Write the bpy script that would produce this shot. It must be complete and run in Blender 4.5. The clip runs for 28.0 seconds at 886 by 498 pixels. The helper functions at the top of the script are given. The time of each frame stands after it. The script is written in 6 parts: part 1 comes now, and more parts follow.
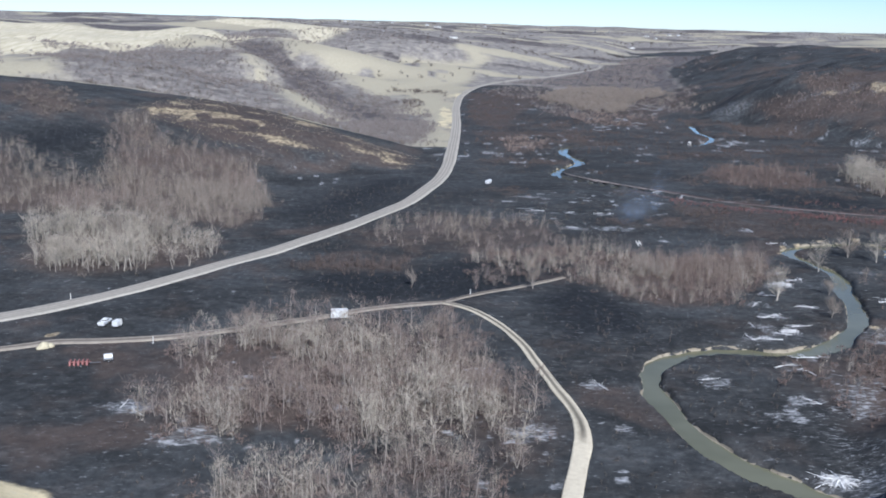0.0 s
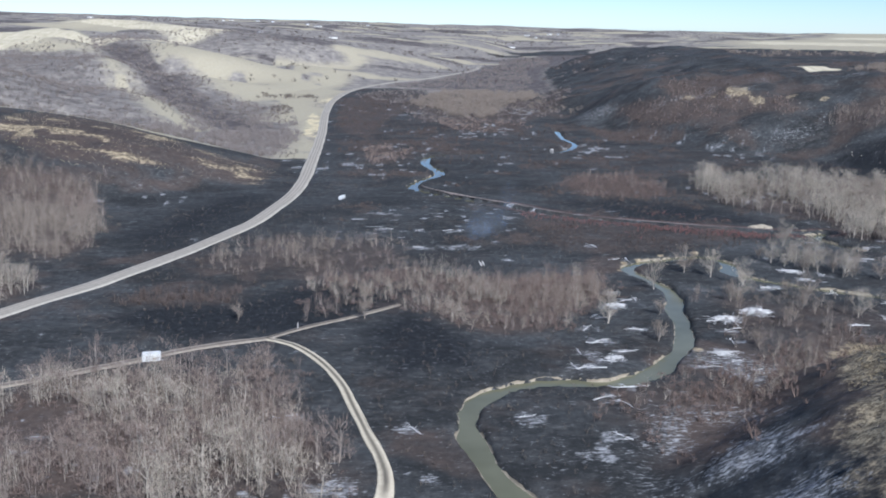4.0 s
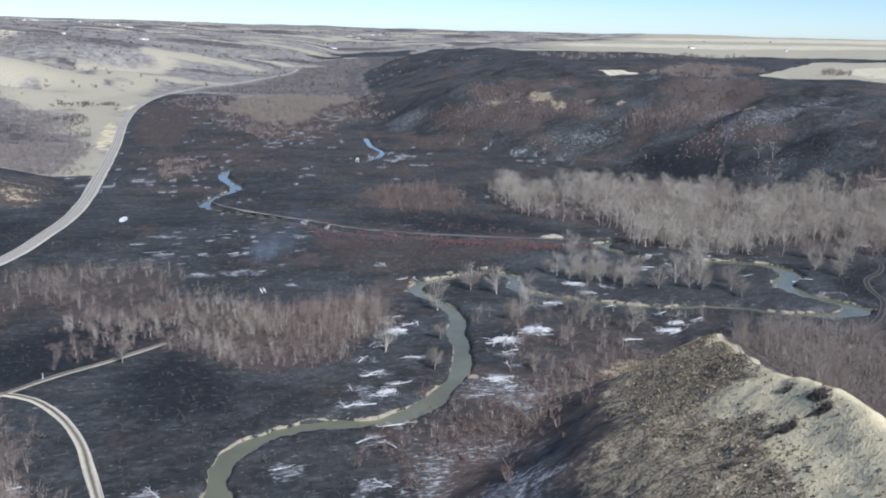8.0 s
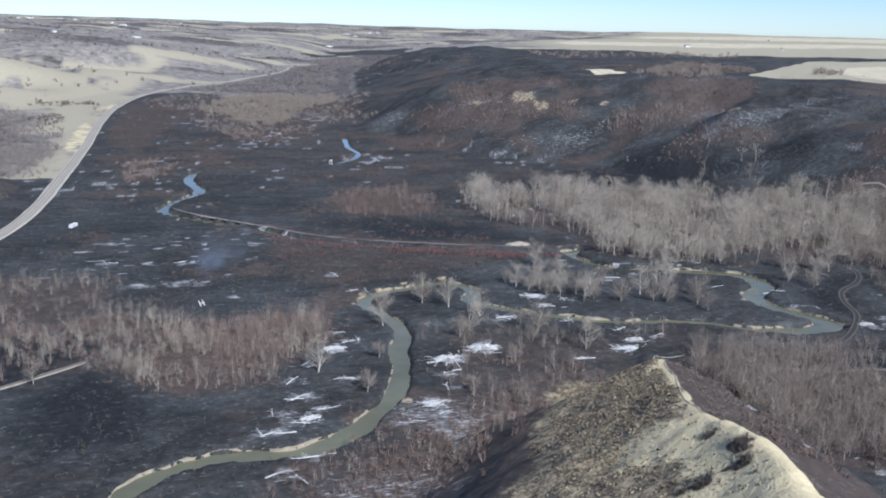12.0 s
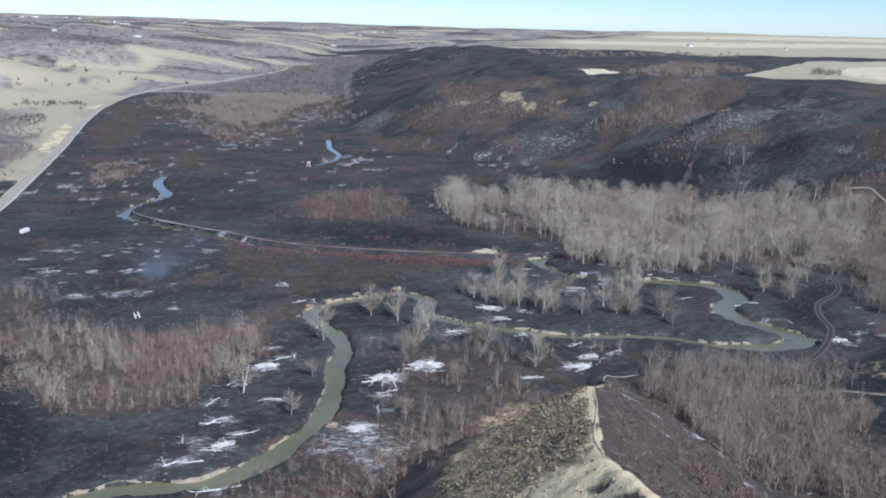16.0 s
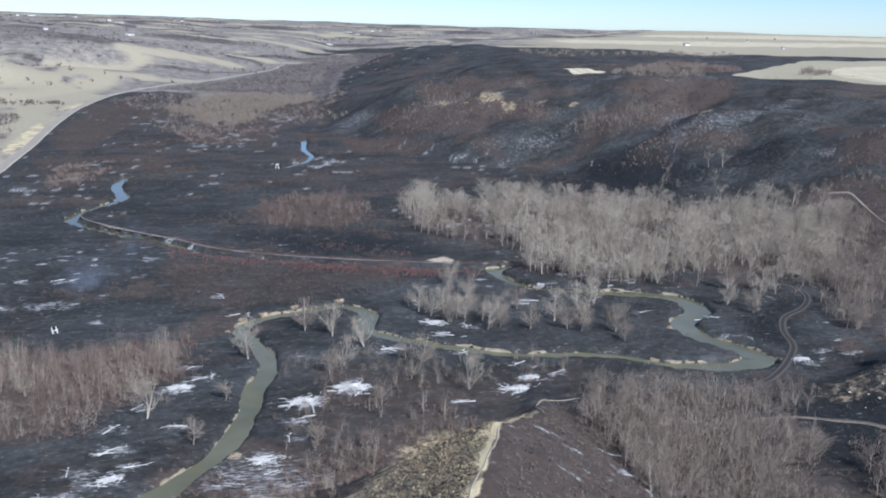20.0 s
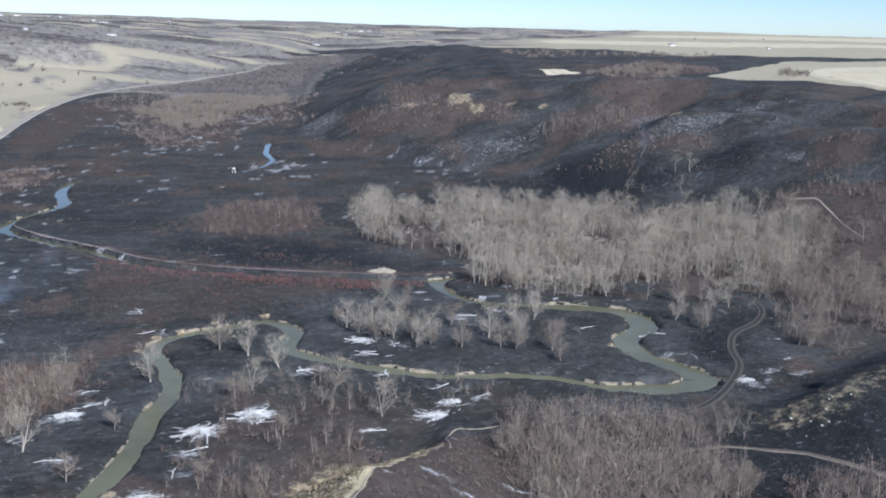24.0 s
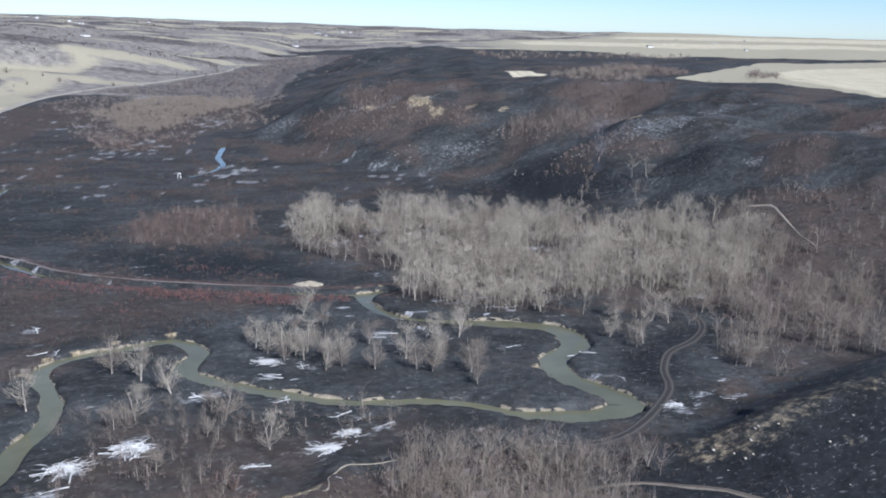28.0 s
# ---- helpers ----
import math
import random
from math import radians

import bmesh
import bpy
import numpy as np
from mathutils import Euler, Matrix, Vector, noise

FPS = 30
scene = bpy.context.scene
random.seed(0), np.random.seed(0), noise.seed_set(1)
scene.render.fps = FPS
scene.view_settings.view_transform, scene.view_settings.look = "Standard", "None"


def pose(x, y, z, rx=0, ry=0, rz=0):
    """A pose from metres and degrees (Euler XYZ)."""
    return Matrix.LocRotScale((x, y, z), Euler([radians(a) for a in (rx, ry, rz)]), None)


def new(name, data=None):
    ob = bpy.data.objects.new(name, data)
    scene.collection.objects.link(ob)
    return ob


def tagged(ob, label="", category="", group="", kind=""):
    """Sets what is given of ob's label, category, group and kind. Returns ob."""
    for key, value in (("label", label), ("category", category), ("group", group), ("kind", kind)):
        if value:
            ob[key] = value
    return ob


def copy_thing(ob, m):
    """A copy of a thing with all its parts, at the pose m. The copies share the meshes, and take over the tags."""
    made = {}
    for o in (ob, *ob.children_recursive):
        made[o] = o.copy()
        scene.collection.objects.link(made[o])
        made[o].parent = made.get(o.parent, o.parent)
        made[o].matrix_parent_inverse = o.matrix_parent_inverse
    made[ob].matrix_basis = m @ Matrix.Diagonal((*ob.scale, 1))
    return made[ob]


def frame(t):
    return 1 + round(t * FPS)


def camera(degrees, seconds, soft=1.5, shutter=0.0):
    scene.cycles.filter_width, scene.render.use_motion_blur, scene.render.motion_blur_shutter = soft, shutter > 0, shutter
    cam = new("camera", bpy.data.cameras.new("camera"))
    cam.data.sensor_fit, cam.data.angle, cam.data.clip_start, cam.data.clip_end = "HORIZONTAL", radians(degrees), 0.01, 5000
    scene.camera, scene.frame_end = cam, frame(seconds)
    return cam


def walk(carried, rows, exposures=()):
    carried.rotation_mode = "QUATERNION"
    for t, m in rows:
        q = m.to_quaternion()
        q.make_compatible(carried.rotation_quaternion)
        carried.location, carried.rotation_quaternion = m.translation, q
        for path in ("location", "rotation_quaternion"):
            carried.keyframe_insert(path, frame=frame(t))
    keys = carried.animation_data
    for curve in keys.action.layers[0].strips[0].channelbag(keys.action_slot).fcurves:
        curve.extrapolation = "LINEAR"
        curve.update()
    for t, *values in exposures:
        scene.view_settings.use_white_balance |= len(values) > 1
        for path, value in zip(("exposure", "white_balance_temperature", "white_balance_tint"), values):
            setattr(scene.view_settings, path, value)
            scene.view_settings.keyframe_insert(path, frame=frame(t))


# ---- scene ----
cam = camera(50.4, 28.0, soft=1.9)
METRES, EYE, TILT, LEAN, TURN = 193.5, 95.0, 0.0, 0.0, 0.0
ROWS = [
    (0.0, 0.0, 0.0, 0.0, 0.29, -13.52, -1.19),
    (0.5, 0.014, 0.0066, 0.006, -0.17, -13.54, -1.16),
    (1.0, 0.0276, 0.013, 0.0115, -0.75, -13.54, -1.16),
    (1.5, 0.0408, 0.0199, 0.0172, -1.5, -13.56, -1.16),
    (2.0, 0.0539, 0.0261, 0.0225, -2.26, -13.55, -1.17),
    (2.5, 0.0672, 0.0327, 0.028, -2.92, -13.56, -1.17),
    (4.5, 0.1228, 0.0585, 0.048, -7.88, -13.53, -1.27),
    (5.0, 0.1371, 0.0646, 0.0525, -9.49, -13.49, -1.29),
    (5.5, 0.1513, 0.0708, 0.0568, -10.99, -13.46, -1.34),
    (6.0, 0.1659, 0.0782, 0.0611, -12.47, -13.46, -1.34),
    (6.5, 0.1808, 0.085, 0.0645, -13.92, -13.41, -1.37),
    (7.0, 0.1957, 0.0921, 0.0688, -15.33, -13.4, -1.37),
    (7.5, 0.2098, 0.0996, 0.0725, -16.29, -13.38, -1.39),
    (8.0, 0.225, 0.1069, 0.0765, -16.55, -13.39, -1.39),
    (8.5, 0.24, 0.1147, 0.0803, -16.81, -13.4, -1.4),
    (9.0, 0.2552, 0.1229, 0.0828, -16.95, -13.41, -1.41),
    (9.5, 0.2704, 0.1312, 0.0827, -16.86, -13.43, -1.43),
    (10.0, 0.2857, 0.1397, 0.0818, -16.78, -13.45, -1.43),
    (10.5, 0.3012, 0.148, 0.081, -16.69, -13.47, -1.44),
    (11.0, 0.3166, 0.1564, 0.0806, -16.59, -13.49, -1.44),
    (11.5, 0.3321, 0.1648, 0.0802, -16.5, -13.5, -1.44),
    (12.0, 0.3478, 0.1728, 0.0798, -16.4, -13.51, -1.43),
    (12.5, 0.3635, 0.1804, 0.0797, -16.32, -13.52, -1.44),
    (14.5, 0.4286, 0.2095, 0.0792, -15.99, -13.55, -1.46),
    (15.0, 0.4451, 0.2172, 0.0791, -15.91, -13.54, -1.46),
    (15.5, 0.4616, 0.2251, 0.079, -15.83, -13.55, -1.46),
    (16.0, 0.4783, 0.2335, 0.0789, -15.77, -13.56, -1.45),
    (16.5, 0.4945, 0.2419, 0.0785, -15.72, -13.57, -1.46),
    (17.0, 0.5111, 0.2501, 0.0782, -15.66, -13.59, -1.46),
    (17.5, 0.5275, 0.2583, 0.0784, -15.64, -13.59, -1.46),
    (18.0, 0.544, 0.2662, 0.0786, -15.6, -13.6, -1.46),
    (18.5, 0.5605, 0.2741, 0.079, -15.57, -13.62, -1.47),
    (19.0, 0.5774, 0.2828, 0.0794, -15.56, -13.62, -1.49),
    (19.5, 0.5944, 0.2915, 0.0795, -15.54, -13.63, -1.49),
    (20.0, 0.6117, 0.3005, 0.0793, -15.54, -13.63, -1.49),
    (20.5, 0.629, 0.3093, 0.0793, -15.56, -13.63, -1.49),
    (21.0, 0.6465, 0.318, 0.0793, -15.59, -13.64, -1.5),
    (21.5, 0.6638, 0.3267, 0.0794, -15.63, -13.65, -1.5),
    (23.5, 0.7304, 0.3592, 0.0798, -15.84, -13.61, -1.49),
    (24.0, 0.7471, 0.3665, 0.0796, -15.87, -13.6, -1.51),
    (24.5, 0.7638, 0.3746, 0.0793, -15.9, -13.59, -1.53),
    (25.0, 0.781, 0.3826, 0.0791, -15.95, -13.57, -1.54),
    (25.5, 0.7984, 0.391, 0.0792, -16.01, -13.56, -1.55),
    (26.0, 0.8159, 0.3993, 0.0791, -16.1, -13.55, -1.56),
    (26.5, 0.8339, 0.4078, 0.079, -16.2, -13.54, -1.56),
    (27.0, 0.8516, 0.416, 0.0794, -16.33, -13.53, -1.56),
    (27.5, 0.8697, 0.4242, 0.0796, -16.46, -13.51, -1.57),
    (28.0, 0.8875, 0.4323, 0.0797, -16.6, -13.5, -1.57),
]
walk(cam, [(t, pose(0, 0, EYE, TILT, LEAN, TURN) @ pose(METRES * x, METRES * y, METRES * z, 90 + pitch, roll, yaw)) for t, x, y, z, yaw, pitch, roll in ROWS],
     exposures=[(0.0, 0.59, 5520, 10), (28.0, 0.59, 5520, 10)])

# ---- light ----
SUN_ELEVATION, SUN_AZIMUTH = 41.0, 162.0      # degrees; azimuth clockwise from +y
world = bpy.data.worlds.new("sky")
scene.world = world
world.use_nodes = True
_wn = world.node_tree.nodes
_wl = world.node_tree.links
_sky = _wn.new("ShaderNodeTexSky")
_sky.sky_type = "NISHITA"
_sky.sun_disc = False
_sky.sun_elevation = radians(SUN_ELEVATION)
_sky.sun_rotation = radians(SUN_AZIMUTH)
_sky.altitude = 600
_sky.air_density = 0.7
_sky.ozone_density = 3.0
_sky.dust_density = 0.2
_wl.new(_sky.outputs[0], _wn["Background"].inputs[0])
_wn["Background"].inputs[1].default_value = 0.079
_sun_data = bpy.data.lights.new("sun", "SUN")
_sun_data.energy, _sun_data.angle, _sun_data.color = 4.45, radians(0.55), (1.0, 0.95, 0.88)
sun = new("sun", _sun_data)
sun.rotation_euler = (radians(90 - SUN_ELEVATION), 0, radians(180 - SUN_AZIMUTH))

# ---- the lie of the land ----
def vnoise(x, y, size, seed=0):
    """Smooth value noise in -1..1 with cells of that many metres."""
    u, v = np.asarray(x, float) / size + 311.7 * seed, np.asarray(y, float) / size - 173.3 * seed
    i, j = np.floor(u), np.floor(v)
    fu, fv = u - i, v - j
    fu, fv = fu * fu * (3 - 2 * fu), fv * fv * (3 - 2 * fv)
    i, j = i.astype(np.int64), j.astype(np.int64)

    def corner(a, b):
        h = (a * 374761393 + b * 668265263 + seed * 974634777) & 0xFFFFFFFF
        h = ((h ^ (h >> 13)) * 1274126177) & 0xFFFFFFFF
        return ((h ^ (h >> 16)) & 0xFFFF) / 32767.5 - 1
    return ((corner(i, j) * (1 - fu) + corner(i + 1, j) * fu) * (1 - fv)
            + (corner(i, j + 1) * (1 - fu) + corner(i + 1, j + 1) * fu) * fv)


def fbm(x, y, size, octaves=4, seed=0, fall=0.5):
    total, amp = 0.0, 1.0
    for n in range(octaves):
        total = total + amp * vnoise(x, y, size / 2 ** n, seed + n * 7)
        amp *= fall
    return total


def step(a, b, v):
    s = np.clip((v - a) / (b - a), 0, 1)
    return s * s * (3 - 2 * s)


def to_line(x, y, line, values=None):
    """Distance to a polyline, the value carried along it, and the side (+ on its right)."""
    x, y = np.asarray(x, float), np.asarray(y, float)
    best, value, side = np.full(x.shape, 1e9), np.zeros(x.shape), np.zeros(x.shape)
    for n in range(len(line) - 1):
        (ax, ay), (bx, by) = line[n][:2], line[n + 1][:2]
        dx, dy = bx - ax, by - ay
        s = np.clip(((x - ax) * dx + (y - ay) * dy) / (dx * dx + dy * dy + 1e-12), 0, 1)
        d = np.hypot(x - ax - s * dx, y - ay - s * dy)
        near = d < best
        best = np.where(near, d, best)
        side = np.where(near, np.sign((x - ax) * dy - (y - ay) * dx), side)
        if values is not None:
            value = np.where(near, values[n] + s * (values[n + 1] - values[n]), value)
    return best, value, side


def close_to(x, y, line, margin):
    """As to_line, but only for places within margin of the line; 999 elsewhere."""
    x, y = np.atleast_1d(np.asarray(x, float)), np.atleast_1d(np.asarray(y, float))
    best, side = np.full(x.shape, 999.0), np.zeros(x.shape)
    for n in range(0, len(line) - 1, 6):
        bit = np.array([p[:2] for p in line[n:n + 7]])
        (x0, y0), (x1, y1) = bit.min(0) - margin, bit.max(0) + margin
        m = (x > x0) & (x < x1) & (y > y0) & (y < y1)
        if m.any():
            d, _, s = to_line(x[m], y[m], bit)
            b = best[m]
            closer = d < b
            best[m] = np.where(closer, d, b)
            side[m] = np.where(closer, s, side[m])
    return best, side


def smooth_line(line, gap=4.0):
    """A Catmull-Rom curve through the points, with a point about every gap metres."""
    pts = [np.array(p, float) for p in line]
    pts = [2 * pts[0] - pts[1]] + pts + [2 * pts[-1] - pts[-2]]
    out = []
    for n in range(1, len(pts) - 2):
        a, b, c, d = pts[n - 1:n + 3]
        k = max(1, int(np.hypot(*(c - b)[:2]) / gap))
        for s in np.arange(k) / k:
            out.append(0.5 * (2 * b + (c - a) * s + (2 * a - 5 * b + 4 * c - d) * s * s + (3 * b - a - 3 * c + d) * s ** 3))
    return out + [pts[-2]]


CREEK_NEAR = smooth_line([(92, 120), (82, 145), (72, 163), (63, 172), (57, 184), (53, 200), (52, 216), (55, 229), (64, 239), (80, 244),
    (95, 242), (109, 250), (119, 262), (126, 273), (132, 288), (135, 305), (141, 323), (141, 340), (136, 357), (140, 369),
    (157, 376), (173, 381), (181, 369), (176, 355), (184, 343), (201, 330), (217, 320), (246, 314), (263, 301), (282, 297),
    (293, 302), (290, 313), (284, 325), (287, 340), (299, 350), (301, 364), (293, 372), (273, 379), (252, 388), (244, 402),
    (243, 416), (253, 424)])
CREEK_FAR = smooth_line([(253, 424), (239, 421), (214, 429), (189, 437), (165, 446), (140, 460), (124, 472), (112, 489), (92, 510),
    (73, 532), (65, 549), (71, 571), (87, 602), (82, 644), (89, 678), (125, 696), (180, 702), (212, 748), (213, 800), (222, 860)], 6.0)
ROAD = smooth_line([(-270, 150), (-190, 210), (-127, 258), (-103, 283), (-90, 301), (-77, 324), (-61, 350), (-44, 385), (-23, 435), (-11, 478),
    (0, 547), (5, 650), (9, 800), (11, 1000), (21, 1165), (48, 1320), (102, 1456), (165, 1565), (263, 1790), (300, 1900), (330, 2050)], 6.0)
LANE = smooth_line([(-160, 214), (-115, 232), (-103, 238), (-88, 240), (-66, 247), (-40, 262), (-19, 274), (0, 281)])
TRACK_SOUTH = smooth_line([(0, 281), (8, 275), (16, 262), (22, 245), (25, 229), (28, 212), (30, 202), (31, 189), (28, 173), (25, 159), (21, 140), (15, 110)])
TRACK_NORTH = smooth_line([(0, 281), (12, 292), (26, 302), (42, 315)])
TRAIL_EAST = smooth_line([(346, 380), (352, 372), (353, 364), (348, 353), (338, 343), (325, 335), (315, 321), (309, 307), (293, 290), (280, 281), (268, 279), (256, 284)])
TRAIL_WOOD = smooth_line([(452, 484), (459, 474), (457.5, 465), (454, 452), (450.5, 437), (449, 425)])
TRAIL_SOUTH = smooth_line([(258, 257), (266, 258), (273, 257.5), (282, 254), (291, 249.7), (296, 243.5), (300, 237), (302.5, 231), (304, 222), (303, 212)])
RIDGE = [(214, 296), (203, 262), (190, 236), (175, 214), (162, 184), (152, 162), (148, 140), (142, 122), (126, 85), (110, 30), (95, -60), (90, -300)]
RIDGE_TOP = [8, 16.5, 27, 36.5, 42.6, 47.8, 53, 55, 57.5, 61, 66, 72]
WEST_FOLDS = [      # spurs and gullies of the western hills: line, height, half-width
    ([(-420, 1500), (-306, 1342), (-216, 1105), (-115, 842), (-92, 790)], 8, 34),
    ([(-330, 1640), (-200, 1450), (-90, 1330), (-10, 1235)], 13, 80),
    ([(-420, 2050), (-200, 1930), (-60, 1880)], 15, 110),
    ([(-110, 1740), (-30, 1640), (20, 1500)], 7, 60),
    ([(-430, 1700), (-262, 1400), (-140, 1040), (-60, 850)], -8, 45),
    ([(-540, 1300), (-380, 1180), (-230, 960), (-130, 800)], -7, 60),
    ([(-260, 1800), (-120, 1620), (-30, 1480)], -7, 40)]
SPUR = smooth_line([(283, 277, 8), (297, 269, 13.5), (312, 264.5, 19), (335, 262, 26), (380, 258, 36), (450, 250, 46), (600, 200, 62)], 14.0)
SPUR_TOP = [p[2] for p in SPUR]
CREST_PATH = smooth_line([(222, 281), (212, 279), (204, 268), (201, 255), (192, 246), (186, 232), (175, 214), (170, 202), (165, 192), (161, 184), (157, 176), (152, 162)], 2.0)
WATER_LEVEL = 8.7


def left_toe(y):
    return np.interp(y, [-400, 250, 420, 520, 585, 640, 720, 850, 1000, 1150, 1300, 1450, 1600, 1800, 2200, 3000, 5000],
                     [-330, -310, -200, -95, -14, -12, -60, -80, -110, -70, -20, 40, 100, 190, 350, 600, 1200])


def right_toe(y):
    return np.interp(y, [-400, 200, 330, 450, 560, 650, 800, 900, 1000, 1200, 1500, 1800, 2000, 2300, 2600, 5000],
                     [520, 480, 440, 415, 385, 362, 300, 228, 235, 275, 325, 385, 440, 580, 900, 2400])


def land(x, y):
    """Height of the land over the whole valley, without the creek."""
    x, y = np.atleast_1d(np.asarray(x, float)), np.atleast_1d(np.asarray(y, float))
    far = np.hypot(x - 60, y + 60)
    floor = 10 + 0.35 * fbm(x, y, 40, 3, 3) + 0.8 * vnoise(x, y, 160, 5) * step(150, 600, far) + 0.003 * np.clip(far - 900, 0, None)
    # hills west of the road, cut by coulees
    dl = left_toe(y) - x
    wob = 60 * fbm(x, y, 320, 2, 11) * step(500, 900, y)
    coulee = np.maximum.reduce([np.exp(-((y + 0.12 * dl - c) / w) ** 2) for c, w in ((790, 75), (1080, 60), (1330, 80), (1700, 120), (2300, 160))])
    dl = dl - 170 * coulee * step(0, 200, dl) + wob * step(60, 220, dl)
    dl = np.clip(dl, 0, None)
    folds = np.zeros_like(dl)
    m = (x < 150) & (x > -700) & (y > 600) & (y < 2300)
    if m.any():
        for line, tall, wide in WEST_FOLDS:
            folds[m] += tall * np.exp(-(to_line(x[m], y[m], line)[0] / wide) ** 2)
    west = folds * step(20, 150, dl) + (46 + 6 * fbm(x, y, 200, 3, 21)) * (1 - np.exp(-(dl / 135) ** 1.15)) + 22 * step(200, 900, dl)
    # slope and tableland east of the valley
    dr = x - right_toe(y) + 34 * fbm(x, y, 150, 3, 31)
    dr = np.clip(dr, 0, None)
    dome = 15 * np.exp(-((x - 468) / 22) ** 2 - ((y - 548) / 20) ** 2)
    gully = 0.7 * fbm(x, y, 110, 3, 41) - 1.1 * np.abs(fbm(x, y, 75, 3, 42))
    north = step(850, 1250, y)
    rise = 1 - np.exp(-(dr / (98 + 62 * north)) ** 1.35)
    east = 60 * rise + 9 * gully * rise * (1 - 0.85 * step(150, 320, dr)) + 8 * step(300, 1500, dr) + dome + 2.2 * fbm(x, y, 34, 2, 43) * step(0, 60, dr) * (1 - step(260, 420, dr))
    # far side of the valley, closing the view
    back = step(2700, 4700, far) * (64 + 14 * step(900, -900, x) + 8 * fbm(x, y, 600, 3, 51)) + 6 * fbm(x, y, 350, 3, 52) * step(1700, 2600, far) * (1 - rise)
    z = floor + np.maximum(np.maximum(west, east), back)
    # the bare ridge and the burnt spur on the near side
    d, top, side = to_line(x, y, RIDGE, RIDGE_TOP)
    d = d + 1.6 * fbm(x, y, 22, 3, 61) * step(1, 8, d)
    flank = np.where(side < 0, 0.56, 0.60)
    ridge = top - flank * (np.sqrt(d * d + 3) - 1.7) + 0.6 * fbm(x, y, 7, 3, 62)
    d, top, side = to_line(x, y, SPUR, SPUR_TOP)
    spur = top - (0.34 + 0.14 * step(254, 272, y)) * (np.sqrt(d * d + 30) - 5.5) + 0.5 * fbm(x, y, 14, 2, 63)
    d = np.hypot(x + 98, y - 122)
    knoll = 28 - 0.48 * (np.sqrt(d * d + 40) - 6) + 0.8 * fbm(x, y, 18, 3, 64)
    for h in (ridge, spur, knoll):
        k = np.clip(0.5 + 0.5 * (h - z) / 5, 0, 1)
        z = z * (1 - k) + h * k + 5 * k * (1 - k) * 0.5
    return z


def creek(x, y):
    """How far from the creek's midline, less its half-width, in metres."""
    near, far = close_to(x, y, CREEK_NEAR, 14)[0], close_to(x, y, CREEK_FAR, 14)[0]
    ragged = 0.7 * vnoise(x, y, 9, 71) + 0.5 * vnoise(x, y, 3.5, 72)
    return np.minimum(near - 3.3 - 2.3 * step(252, 282, x) - 0.6 * vnoise(x, y, 35, 73), far - 2.3 - 1.3 * step(150, 105, x)) + ragged


def height(x, y):
    x, y = np.asarray(x, float), np.asarray(y, float)
    z = land(x, y)
    c = creek(x, y)
    bed = 7.6 + 0.1 * vnoise(x, y, 6, 74)
    k = step(-1.2, 0.9, c)
    return np.where(c < 3, bed * (1 - k) + np.maximum(z, 9.2) * k, z)

# ---- where woods, fields and ash lie ----
GROVES = []


def grove(key, poly, density, tall, look_, brown=0.8, twiggy=1.0):
    """One wood or thicket: outline, plants a square metre, height range, kind of plant."""
    GROVES.append((key, poly, density, tall, look_, brown, twiggy))


grove("front wood", [(-66, 189), (-70, 222), (-63, 243), (-51, 258), (-34, 256), (-13, 256), (8, 250), (13, 217), (22, 205), (24, 188), (19, 168),
                     (10, 170), (10, 183), (-2, 189), (-19, 181), (-29, 186), (-40, 183), (-53, 182)], 0.105, (6, 10), "brown")
grove("front clump", [(-44, 158), (-42, 167), (-29, 172), (-23, 166), (-17, 168), (-7, 181), (9, 174), (11, 159), (10, 143), (-15, 140), (-36, 140)], 0.09, (6, 10), "brown", 0.5)
grove("roadside aspens", [(-150, 316), (-161, 360), (-142, 380), (-103, 366), (-83, 341), (-89, 319), (-111, 308), (-130, 304)], 0.10, (9, 13), "pale")
grove("hillside wood", [(-178, 500), (-158, 526), (-146, 528), (-127, 540), (-109, 532), (-95, 478), (-78, 400), (-90, 378), (-112, 398), (-135, 408), (-160, 438), (-174, 470)], 0.10, (6, 9.5), "grey")
grove("hillside wood", [(-230, 470), (-214, 475), (-201, 455), (-186, 459), (-166, 457), (-146, 407), (-164, 400), (-200, 404), (-235, 420)], 0.09, (6, 9), "grey")
grove("hillside wood", [(-192, 528), (-188, 546), (-173, 553), (-160, 535), (-158, 515), (-178, 502)], 0.09, (5, 8), "grey")
grove("hilltop brush", [(-262, 600), (-230, 580), (-211, 553), (-215, 520), (-236, 526), (-258, 568)], 0.05, (2, 4), "drab", 0.7)
grove("meadow thicket", [(-53, 322), (-38, 334), (-13, 334), (-10, 318), (-35, 312)], 0.13, (2, 3.5), "scorched")
grove("roadside brush", [(-33, 371), (-5, 425), (17, 420), (48, 400), (50, 372), (30, 358), (4, 362), (-23, 356)], 0.055, (4, 8), "grey", 0.6)
grove("valley thicket", [(9, 348), (30, 362), (62, 356), (86, 346), (117, 344), (116, 324), (94, 294), (82, 281), (61, 283), (45, 305), (26, 312), (14, 305)], 0.13, (4, 7.5), "brown")
grove("rust thicket", [(62, 330), (90, 352), (120, 350), (118, 322), (100, 300), (80, 310)], 0.10, (4, 6), "rust", 0.9)
grove("bank shrubs", [(108, 440), (122, 455), (174, 433), (208, 418), (206, 404), (191, 385), (157, 384), (125, 380), (108, 400)], 0.09, (1.0, 2.2), "scorched", 0.5)
